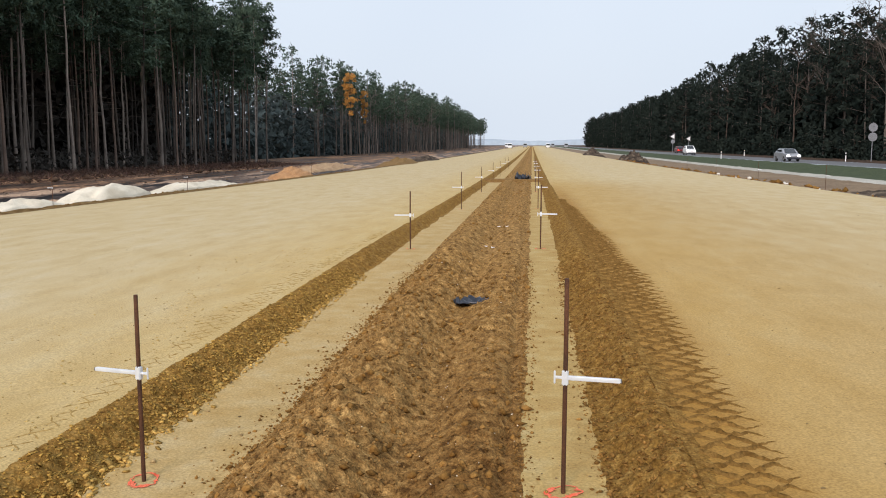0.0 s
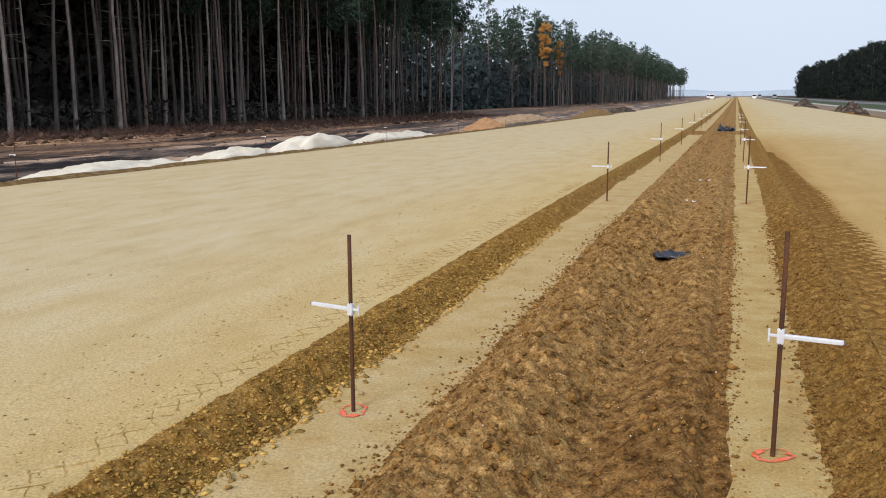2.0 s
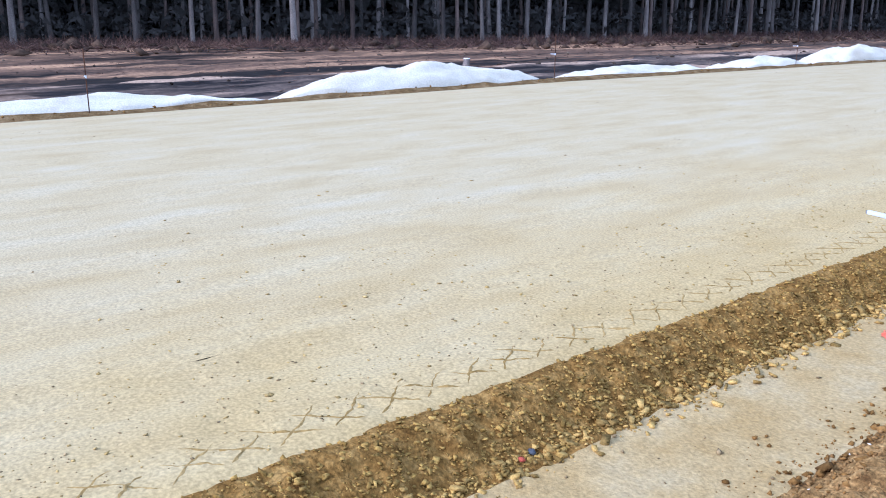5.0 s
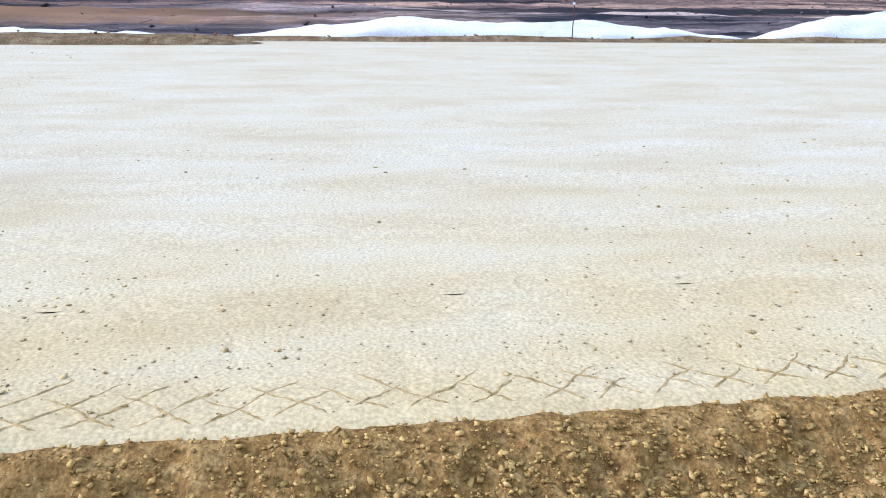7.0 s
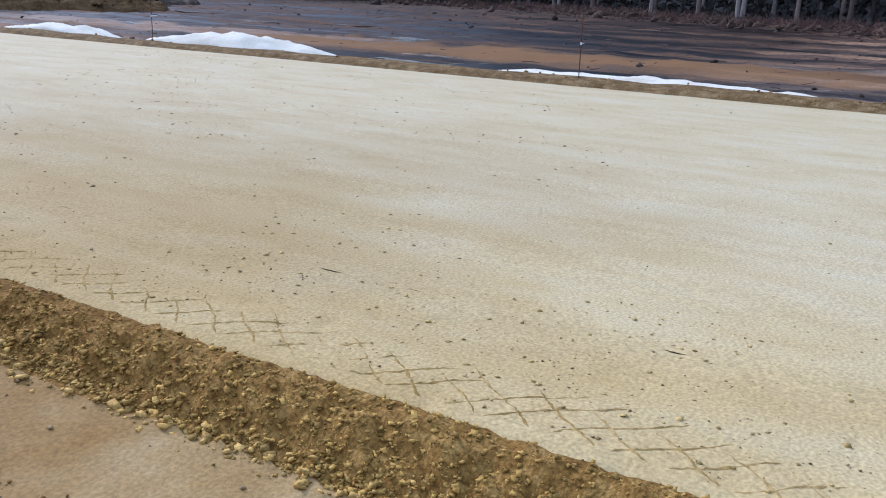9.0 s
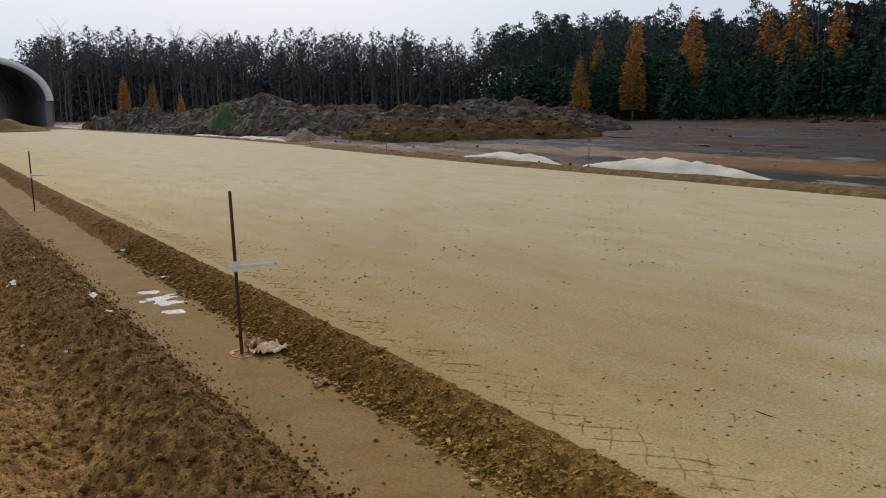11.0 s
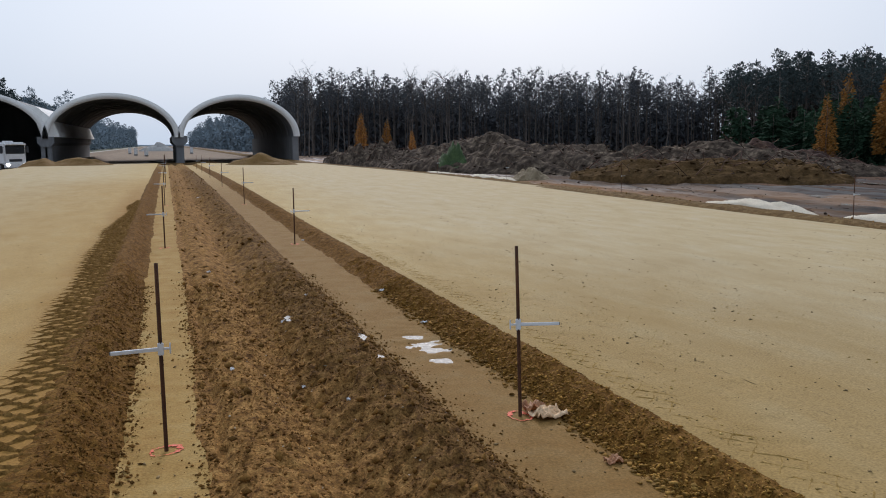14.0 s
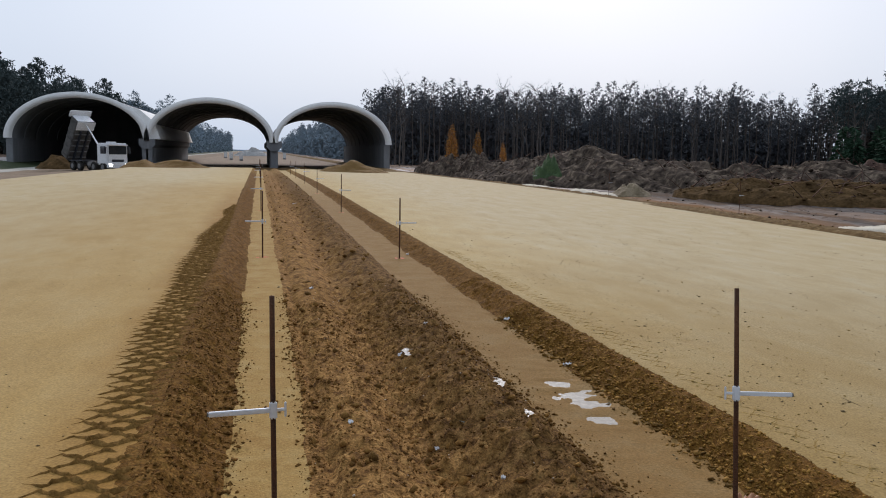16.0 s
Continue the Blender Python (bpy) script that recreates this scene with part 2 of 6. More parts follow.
LIP_SOIL = material("spilled_dark_edge_soil", [(0.085, 0.048, 0.016), (0.16, 0.098, 0.038), (0.27, 0.18, 0.085)], scale=5, fine=40, bump=0.8, bump_scale=25, depth=0.03, rough=0.95, spec=0.06)
zone_tint(TOE_STONE, (0.52, 0.45, 0.38), "MULTIPLY", (-4, -3, 3, 4), (-70, -60, -5.6, -3.0), wobble=0.8, scale=1.5)
WHITE_SAND = material("white_sand", [(0.55, 0.475, 0.36), (0.66, 0.59, 0.465), (0.72, 0.655, 0.53)], scale=1.2, fine=40, bump=0.25, bump_scale=14, rough=0.95, spec=0.04, grain_by=0.5)
MUD = material("wet_grey_mud", [(0.018, 0.015, 0.015), (0.14, 0.102, 0.080), (0.42, 0.29, 0.20)], scale=0.42, fine=9, bump=0.9, bump_scale=5, stretch=(1.3, 0.13, 1), rough=1.0, rough_to=0.45, spec=0.07, spread=(0.43, 0.58))
zone_tint(MUD, (0.13, 0.115, 0.10), "MULTIPLY", (-40, -38, -10, -9), (-75, -60, -7, 1), wobble=3.0, scale=0.5, most=0.9)
zone_tint(MUD, (0.25, 0.122, 0.042), "MIX", (-20.0, -17.0, -10, -9), (-75, -60, -24, -17), wobble=3.0, scale=0.6, most=0.75)
zone_tint(MUD, (0.23, 0.115, 0.042), "MIX", (-23.6, -22.8, -21.0, -19.4), (-40, -28, -4, 6), wobble=3.4, scale=0.7, most=0.7)
CLEARED = material("cleared_orange_brown_earth", [(0.020, 0.016, 0.014), (0.15, 0.090, 0.058), (0.44, 0.26, 0.145)], scale=0.36, fine=7, bump=0.8, bump_scale=4, stretch=(2.2, 0.10, 1), rough=1.0, rough_to=0.5, spec=0.12, spread=(0.40, 0.62))
zone_tint(CLEARED, (0.17, 0.15, 0.15), "MULTIPLY", (-60, -58, -10, -9), (-90, -80, -8, 0), wobble=3.0, scale=0.5, most=0.9)
FOREST_FLOOR = material("dark_forest_litter", [(0.025, 0.018, 0.012), (0.065, 0.042, 0.028), (0.13, 0.08, 0.05)], scale=0.9, fine=8, bump=0.9, bump_scale=5, stretch=(1.8, 0.3, 1), spec=0.1)
EARTH = material("brown_earth", [(0.14, 0.09, 0.05), (0.24, 0.17, 0.10)], scale=0.4, fine=6, bump=0.6, bump_scale=3)
GREY_EARTH = material("grey_brown_spoil", [(0.022, 0.017, 0.014), (0.085, 0.064, 0.048), (0.27, 0.21, 0.15)], scale=1.6, fine=7, bump=1.0, bump_scale=3, depth=0.12, rough=1.0, spec=0.04, spread=(0.34, 0.72))
BROWN_EARTH = material("brown_peaty_spoil", [(0.055, 0.034, 0.015), (0.165, 0.100, 0.045)], scale=1.4, fine=9, bump=1.0, bump_scale=5, depth=0.08, rough=1.0, spec=0.04)
PILE_SAND = material("piled_brown_sand", [(0.17, 0.095, 0.033), (0.25, 0.155, 0.06)], scale=2, fine=14, bump=0.5, bump_scale=8, spec=0.1)
TRACK = material("pale_beaten_track", [(0.34, 0.32, 0.27), (0.46, 0.44, 0.38)], scale=0.8, fine=20, bump=0.2, stretch=(1, 0.2, 1))
GRASS = material("short_verge_grass", [(0.024, 0.038, 0.012), (0.055, 0.072, 0.025)], scale=1.5, fine=25, bump=0.6, bump_scale=20)
ASPHALT = material("worn_grey_asphalt", [(0.10, 0.10, 0.105), (0.16, 0.16, 0.165)], scale=0.6, fine=40, bump=0.1, stretch=(1, 0.1, 1), rough=0.7)
CONCRETE = material("pale_concrete", [(0.82, 0.81, 0.78), (0.90, 0.89, 0.86)], scale=0.5, fine=4, bump=0.08, stretch=(1, 1, 0.3), rough=0.85, grain_by=0.12)
# Dark concrete for piers and bores; the bores' shade is in the colour
DARK_CONCRETE = material("shaded_grey_concrete", [(0.15, 0.155, 0.165), (0.23, 0.235, 0.24)], scale=0.7, fine=4, bump=0.2, stretch=(1, 1, 0.25), rough=0.8, grain_by=0.25)
RUST = material("rusty_steel_bar", [(0.035, 0.022, 0.017), (0.15, 0.058, 0.022)], scale=5, fine=120, bump=0.4, metal=0.2, rough=0.8, stretch=(1, 1, 0.5))
ZINC = material("galvanised_steel", [(0.66, 0.70, 0.74), (0.76, 0.79, 0.82)], scale=12, fine=60, bump=0.0, metal=0.35, rough=0.38, spec=0.5, grain_by=0.12)
ORANGE_PAINT = material("sprayed_orange_paint", [(0.85, 0.10, 0.04), (0.75, 0.20, 0.10)], scale=25, fine=120, bump=0.3, rough=0.7)
BARK = material("grey_brown_pine_bark", [(0.085, 0.070, 0.060), (0.24, 0.20, 0.168)], scale=3, fine=25, bump=0.6, bump_scale=18, per_object=0.7, stretch=(1, 1, 0.25), rough=0.95)
BARK_RED = material("reddish_pine_bark", [(0.065, 0.048, 0.040), (0.18, 0.125, 0.095)], scale=3, fine=25, bump=0.6, bump_scale=18, per_object=0.6, stretch=(1, 1, 0.25), rough=0.95)
BARK_WOODS = material("forest_bark", [(0.075, 0.063, 0.056), (0.165, 0.14, 0.12)], scale=3, fine=25, bump=0.4, per_island=0.5, rough=0.95)
NEEDLES = material("dark_pine_needles", [(0.030, 0.055, 0.040), (0.080, 0.115, 0.075)], scale=0.8, fine=9, bump=0.0, per_object=0.25, rough=0.85, spec=0.15)
# Darker copy of the pine needles: the wood's shade is in the colour
EAST_NEEDLES = material("shaded_dark_green_needles", [(0.010, 0.016, 0.014), (0.028, 0.036, 0.029)], scale=0.3, fine=6, bump=0.0, rough=0.95, spec=0.03)
# Dark pine lightened and blued: some distance haze is in the colour
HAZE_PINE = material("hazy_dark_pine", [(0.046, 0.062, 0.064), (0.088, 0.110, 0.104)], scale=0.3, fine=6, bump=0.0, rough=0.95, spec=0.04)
# Needle colour with distance haze mixed in, paler and bluer than the needles
HAZY_NEEDLES = material("haze_tinted_needles", [(0.19, 0.24, 0.28), (0.25, 0.31, 0.35)], scale=0.3, fine=5, bump=0.0, rough=0.95, spec=0.05)
# Brown winter wood with the blue of distance haze put into its colour
STAND = material("haze_blue_brown_winter_wood", [(0.080, 0.088, 0.098), (0.145, 0.148, 0.155)], scale=0.3, fine=6, bump=0.0, rough=0.95, spec=0.05)
SPRUCE = material("green_spruce_needles", [(0.020, 0.050, 0.030), (0.048, 0.090, 0.048)], scale=0.8, fine=9, bump=0.0, per_object=0.3, rough=0.85, spec=0.15)
LARCH = material("orange_larch_needles", [(0.32, 0.150, 0.036), (0.50, 0.25, 0.065)], scale=0.9, fine=9, bump=0.0, per_object=0.3, rough=0.85, spec=0.1)
TWIGS = material("bare_dark_twigs", [(0.05, 0.038, 0.032), (0.12, 0.085, 0.065)], scale=2, fine=15, bump=0.0, rough=0.95)
BRUSH = material("purple_brown_brushwood", [(0.035, 0.020, 0.017), (0.095, 0.052, 0.040), (0.24, 0.14, 0.085)], scale=0.9, fine=8, bump=0.0, per_island=0.55, rough=0.95)
# Horizon woods: the haze is painted as their pale blue-grey base colour
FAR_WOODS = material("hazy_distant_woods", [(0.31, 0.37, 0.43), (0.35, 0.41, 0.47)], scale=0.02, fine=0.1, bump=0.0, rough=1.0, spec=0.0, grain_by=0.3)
PAPER = material("crumpled_paper", [(0.74, 0.47, 0.26), (0.88, 0.66, 0.43)], scale=9, fine=60, bump=0.3, rough=0.85, spec=0.1)
WHITE_LITTER = material("white_scrap", [(0.75, 0.75, 0.74), (0.85, 0.85, 0.85)], scale=9, fine=60, bump=0.1, rough=0.6)
BROWN_PAPER = material("red_brown_wrapper", [(0.34, 0.15, 0.07), (0.50, 0.25, 0.12)], scale=12, fine=60, bump=0.2, rough=0.6)
BLACK_PLASTIC = material("black_plastic", [(0.012, 0.014, 0.02), (0.03, 0.035, 0.05)], scale=8, fine=60, bump=0.1, rough=0.35, spec=0.5)
SILT_WATER = material("shallow_silty_water", [(0.17, 0.145, 0.10), (0.24, 0.21, 0.16)], scale=5, fine=20, bump=0.15, bump_scale=12, rough=0.16, spec=0.45)
CAR_WHITE = material("white_car_paint", [(0.74, 0.75, 0.76), (0.80, 0.81, 0.82)], scale=3, fine=20, bump=0.0, rough=0.25, spec=0.5)
CAR_SILVER = material("silver_car_paint", [(0.32, 0.33, 0.35), (0.40, 0.41, 0.43)], scale=3, fine=20, bump=0.0, rough=0.3, metal=0.4)
CAR_DARK = material("dark_red_car_paint", [(0.10, 0.012, 0.012), (0.14, 0.02, 0.02)], scale=3, fine=20, bump=0.0, rough=0.3)
GLASS_DARK = material("tinted_vehicle_glass", [(0.02, 0.025, 0.03), (0.03, 0.035, 0.04)], scale=2, fine=10, bump=0.0, rough=0.05, spec=0.8)
RUBBER = material("black_rubber", [(0.018, 0.018, 0.018), (0.04, 0.036, 0.03)], scale=8, fine=60, bump=0.1, rough=0.85)
STEEL_GREY = material("grey_painted_steel", [(0.13, 0.13, 0.13), (0.24, 0.23, 0.22)], scale=3, fine=30, bump=0.1, rough=0.55)
LAMP_ON = glowing("lit_headlamp", (1.0, 0.96, 0.88), 6.0)
TAIL_ON = glowing("lit_tail_lamp", (0.9, 0.02, 0.01), 3.0)


# ---- geometry helpers ----
RNG = np.random.default_rng(7)
LATTICE = RNG.random((256, 256))


def vnoise(x, y):
    """Smooth value noise in 0 to 1, for arrays."""
    x, y = np.asarray(x, float), np.asarray(y, float)
    xi, yi = np.floor(x).astype(int), np.floor(y).astype(int)
    fx, fy = x - xi, y - yi
    fx, fy = fx * fx * (3 - 2 * fx), fy * fy * (3 - 2 * fy)
    a, b = LATTICE[xi % 256, yi % 256], LATTICE[(xi + 1) % 256, yi % 256]
    c, d = LATTICE[xi % 256, (yi + 1) % 256], LATTICE[(xi + 1) % 256, (yi + 1) % 256]
    return (a * (1 - fx) + b * fx) * (1 - fy) + (c * (1 - fx) + d * fx) * fy


def fbm(x, y, octaves=4):
    total, amp, norm = 0.0, 1.0, 0.0
    for k in range(octaves):
        total = total + amp * vnoise(x * 2 ** k + 17.3 * k, y * 2 ** k + 9.1 * k)
        norm += amp
        amp *= 0.5
    return total / norm


def smooth(a, b, v):
    t = np.clip((v - a) / (b - a), 0, 1)
    return t * t * (3 - 2 * t)


def mesh_of(name, verts, faces, mats, index=None, shade=False):
    me = bpy.data.meshes.new(name)
    verts = np.asarray(verts, np.float32)
    faces = np.asarray(faces, np.int32)
    k = faces.shape[1]
    me.vertices.add(len(verts))
    me.vertices.foreach_set("co", verts.ravel())
    me.loops.add(faces.size)
    me.loops.foreach_set("vertex_index", faces.ravel())
    me.polygons.add(len(faces))
    me.polygons.foreach_set("loop_start", np.arange(0, faces.size, k, dtype=np.int32))
    for m in mats:
        me.materials.append(m)
    if index is not None:
        me.polygons.foreach_set("material_index", np.asarray(index, np.int32))
    if shade:
        me.polygons.foreach_set("use_smooth", np.ones(len(faces), bool))
    me.update(calc_edges=True)
    me.validate()
    return me


def put(name, me, parent=None, label="", category="", group="", kind=""):
    ob = new(name, me)
    if parent:
        ob.parent = parent
    return tagged(ob, label, category, group, kind)


def part(name, bm, mat, parent, label=""):
    me = bpy.data.meshes.new(name)
    bm.normal_update()
    bm.to_mesh(me)
    bm.free()
    me.materials.append(mat)
    ob = new(name, me)
    ob.parent = parent
    return tagged(ob, label)


def steps(spans):
    """Rising stations from (start, end, step) spans."""
    out = []
    for a, b, s in spans:
        out.append(np.linspace(a, b, max(2, int(round((b - a) / s)) + 1)))
    return np.unique(np.round(np.concatenate(out), 5))


def grid(xs, ys, zfun, warp=None):
    X, Y = np.meshgrid(xs, ys, indexing="ij")
    if warp is not None:
        X = X + warp(X, Y)
    Z = zfun(X, Y)
    v = np.stack([X, Y, Z], -1).reshape(-1, 3)
    n, m = len(xs), len(ys)
    i = np.arange(n * m).reshape(n, m)
    f = np.stack([i[:-1, :-1], i[1:, :-1], i[1:, 1:], i[:-1, 1:]], -1).reshape(-1, 4)
    return v, f


def sheet(name, blocks, zfun, mat, label, category, warp=None, parent=None, shade=True):
    """One surface out of several grids (xs, ys) that share zfun."""
    vs, fs, base = [], [], 0
    for xs, ys in blocks:
        v, f = grid(xs, ys, zfun, warp)
        vs.append(v)
        fs.append(f + base)
        base += len(v)
    me = mesh_of(name, np.concatenate(vs), np.concatenate(fs), [mat], shade=shade)
    return put(name, me, parent, label, category, kind="structure")


def box_bm(bm, x0, x1, y0, y1, z0, z1, bevel=0.0):
    geom = bmesh.ops.create_cube(bm, size=1.0)["verts"]
    for v in geom:
        v.co = Vector(((x0 + x1) / 2 + v.co.x * (x1 - x0), (y0 + y1) / 2 + v.co.y * (y1 - y0), (z0 + z1) / 2 + v.co.z * (z1 - z0)))
    if bevel:
        edges = list({e for v in geom for e in v.link_edges})
        bmesh.ops.bevel(bm, geom=edges, offset=bevel, segments=2, affect="EDGES")
    return bm


def a_box(x0, x1, y0, y1, z0, z1, bevel=0.0):
    return box_bm(bmesh.new(), x0, x1, y0, y1, z0, z1, bevel)


def tube_np(points, radii, sides=6):
    """Vertices and quads of a tapering tube along points."""
    P = np.asarray(points, float)
    n = len(P)
    vs = np.zeros((n, sides, 3))
    ang = np.arange(sides) * 2 * math.pi / sides
    for i in range(n):
        d = P[min(i + 1, n - 1)] - P[max(i - 1, 0)]
        d = d / (np.linalg.norm(d) + 1e-9)
        a = np.cross(d, [0.0, 0.0, 1.0] if abs(d[2]) < 0.9 else [1.0, 0.0, 0.0])
        a = a / np.linalg.norm(a)
        b = np.cross(d, a)
        vs[i] = P[i] + radii[i] * (np.cos(ang)[:, None] * a + np.sin(ang)[:, None] * b)
    idx = np.arange(n * sides).reshape(n, sides)
    nx = np.roll(idx, -1, axis=1)
    f = np.stack([idx[:-1], nx[:-1], nx[1:], idx[1:]], -1).reshape(-1, 4)
    return vs.reshape(-1, 3), f


def merge(pieces):
    vs, fs, base = [], [], 0
    for v, f in pieces:
        vs.append(v)
        fs.append(np.asarray(f) + base)
        base += len(v)
    return np.concatenate(vs), np.concatenate(fs)


def grade(y):
    """The site falls a little ahead, and behind towards the tunnels."""
    y = np.asarray(y, float)
    return -0.55 * (1 - np.exp(-np.clip(y - 14, 0, None) / 60)) - 0.25 * smooth(-40, -90, y) + 0.05 * smooth(-16, -34, y)


# ---- the median between the carriageways ----
def bumpf(x, c, w):
    return np.exp(-((x - c) / w) ** 2)


def median_z(x, y):
    z = np.zeros_like(x)
    z = z - 0.03 * smooth(-0.6, -1.4, x)
    # loose soil: two humps and a furrow
    edge = smooth(-1.50, -1.14, x) * smooth(0.16, 0.0, x)
    wig = 0.16 * (fbm(x * 0 + 3, y * 0.5, 2) - 0.5)
    hump = 0.11 * bumpf(x, -1.06 + wig, 0.27) - 0.10 * bumpf(x, -0.56 + wig, 0.21) + 0.055 * bumpf(x, -0.16, 0.2) - 0.05 * bumpf(x, 0.03, 0.035)
    hump = hump * (0.75 + 0.5 * fbm(x * 1.1, y * 0.7, 2))
    west = smooth(-0.45, -0.75, x)
    clods = (0.05 + 0.05 * west) * (fbm(x * 5, y * 5, 3) - 0.5) + (0.06 + 0.09 * west) * np.abs(fbm(x * 13, y * 13, 3) - 0.5) + 0.05 * (fbm(x * 30, y * 30, 2) - 0.5)
    z = z + edge * (hump + clods + 0.005)
    # berms: loose slopes up to both carriageways
    lb, rb = smooth(-2.02, -2.33, x), smooth(0.56, 0.90, x)
    rough = 0.075 * (fbm(x * 9, y * 9, 3) - 0.5) + 0.075 * (fbm(x * 28, y * 28, 2) - 0.5)
    zone = np.maximum(bumpf(x, -2.2, 0.2), bumpf(x, 0.74, 0.2))
    z = z + 0.122 * lb + 0.16 * rb + rough * zone
    # the slopes dive under the road bases
    z = z - 0.09 * smooth(0.95, 1.10, x) - 0.09 * smooth(-2.40, -2.53, x)
    # strips: nearly flat, a little worn
    flat = 1 - np.maximum(edge, zone)
    z = z + 0.005 * (fbm(x * 4, y * 4, 3) - 0.5) + 0.006 * (fbm(x * 30, y * 30, 2) - 0.5) * flat
    dip = bumpf(x, -1.76, 0.22) * bumpf(y, -8.2, 1.3)
    z = z + dip * (-0.012 + 0.05 * (fbm(x * 5, y * 7, 3) - 0.5))
    return z + grade(y)


def median_warp(x, y):
    return 0.10 * (fbm(x * 2.5 + 40, y * 1.6, 3) - 0.5) + 0.03 * (fbm(x * 9, y * 9, 2) - 0.5)


Y_NEAR = steps([(-13, 13, 0.034)])
Y_MIDS = [steps([(13, 36, 0.09)]), steps([(-36, -13, 0.09)])]
Y_FARS = [steps([(36, 90, 0.5), (90, 700, 6.0)]), steps([(-84, -36, 0.4)])]


def strip_piece(name, x0, x1, mat, label, category):
    blocks = [(steps([(x0, x1, 0.024)]), Y_NEAR)]
    blocks += [(steps([(x0, x1, 0.05)]), y) for y in Y_MIDS]
    blocks += [(steps([(x0, x1, 0.12)]), y) for y in Y_FARS]
    return sheet(name, blocks, median_z, mat, label, category, warp=median_warp)


strip_piece("berm_west", -2.54, -2.02, BERM, "loose brown gravel slope along the road edge", "berm")
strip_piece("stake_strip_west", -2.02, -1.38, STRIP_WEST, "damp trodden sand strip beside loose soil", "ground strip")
strip_piece("soil_bed", -1.38, 0.13, SOIL, "clumpy brown topsoil bed with a furrow", "soil")
strip_piece("stake_strip_east", 0.13, 0.56, STRIP, "pale compacted sand strip with stakes", "ground strip")
strip_piece("berm_east", 0.56, 1.10, BERM, "crumbly brown soil ridge along the road", "berm")


# ---- carriageways ----
def west_z(x, y):
    z = 0.092 - 0.0165 * np.maximum(-2.6 - x, 0) + 0.006 * (fbm(x * 2, y * 1.0, 3) - 0.5)
    z = z - 0.008 * smooth(0.6, 0.75, fbm(x * 7, y * 7, 3)) * smooth(-4.4, -2.6, x)
    z = z - 0.02 * smooth(-2.49, -2.37, x)
    return z + grade(y)


def east_z(x, y):
    z = 0.145 + 0.003 * (x - 1.0) + 0.006 * (fbm(x * 2, y * 1.0, 3) - 0.5)
    z = z + 0.010 * smooth(1.5, 1.0, x)
    return z + grade(y)


YM = [steps([(-36, -13, 0.12)]), steps([(13, 36, 0.12)])]
YF = [steps([(-86, -36, 1.0)]), steps([(36, 90, 1.0), (90, 900, 10.0)])]
fine_w, fine_e = steps([(-3.4, -2.41, 0.045)]), steps([(0.95, 1.85, 0.036)])
wide_w, wide_e = steps([(-13.4, -3.4, 0.25)]), steps([(1.85, 10.9, 0.25)])
blocks = [(fine_w, Y_NEAR), (wide_w, steps([(-36, 36, 0.3)]))] + [(steps([(-3.4, -2.41, 0.06)]), y) for y in YM] + [(steps([(-13.4, -2.41, 0.5)]), y) for y in YF]
sheet("carriageway_west", blocks, west_z, SAND, "wide compacted pale yellow sand road base", "road base")
blocks = [(fine_e, Y_NEAR), (wide_e, steps([(-36, 36, 0.3)]))] + [(steps([(0.95, 1.85, 0.06)]), y) for y in YM] + [(steps([(0.95, 10.9, 0.3)]), y) for y in YF]
sheet("carriageway_east", blocks, east_z, SAND, "compacted yellow sand road base with tyre prints", "road base")


# brown soil pressed up in the tread lines
def east_line_z(x, y):
    spread = smooth(1.12, 0.95, x) * 0.022 - 0.06 * smooth(8, 32, np.abs(y)) * smooth(0.94, 1.12, x)
    return east_z(x, y) - 0.010 + spread + 0.026 * (fbm(x * 6, y * 5, 3) - 0.5) * smooth(1.8, 1.3, x) + 0.012 * (fbm(x * 40, y * 40, 2) - 0.5)


def ridge_lines(name, lines, zfun, width, height, mat, label, seed=23):
    """Low crumbled ridges of soil along plan lines."""
    vs, fs, base = [], [], 0
    rng = np.random.default_rng(seed)
    for P in lines:
        n = len(P)
        d = np.gradient(P, axis=0)
        d /= np.linalg.norm(d, axis=1)[:, None] + 1e-9
        s = np.stack([-d[:, 1], d[:, 0]], -1)
        fade = smooth(0.12, 0.34, fbm(P[:, 0] * 5 + seed, P[:, 1] * 5, 3)) * np.minimum(1, np.minimum(np.arange(n) / 2.0, (n - 1 - np.arange(n)) / (0.36 * n)))
        w = (width * (0.15 + 0.85 * fade) * rng.uniform(0.6, 1.3, n))[:, None]
        h = height * fade * rng.uniform(0.6, 1.3, n)
        L, R = P + s * w, P - s * w
        low = 0.004
        v = np.concatenate([np.column_stack([L, zfun(L[:, 0], L[:, 1]) - low]), np.column_stack([P, zfun(P[:, 0], P[:, 1]) - low + h]), np.column_stack([R, zfun(R[:, 0], R[:, 1]) - low])])
        k = np.arange(n - 1)
        fs += [np.stack([k, k + 1, k + 1 + n, k + n], -1) + base, np.stack([k + n, k + 1 + n, k + 1 + 2 * n, k + 2 * n], -1) + base]
        vs.append(v)
        base += len(v)
    put(name, mesh_of(name, np.concatenate(vs), np.concatenate(fs), [mat]), label=label, category="tyre print", kind="structure")


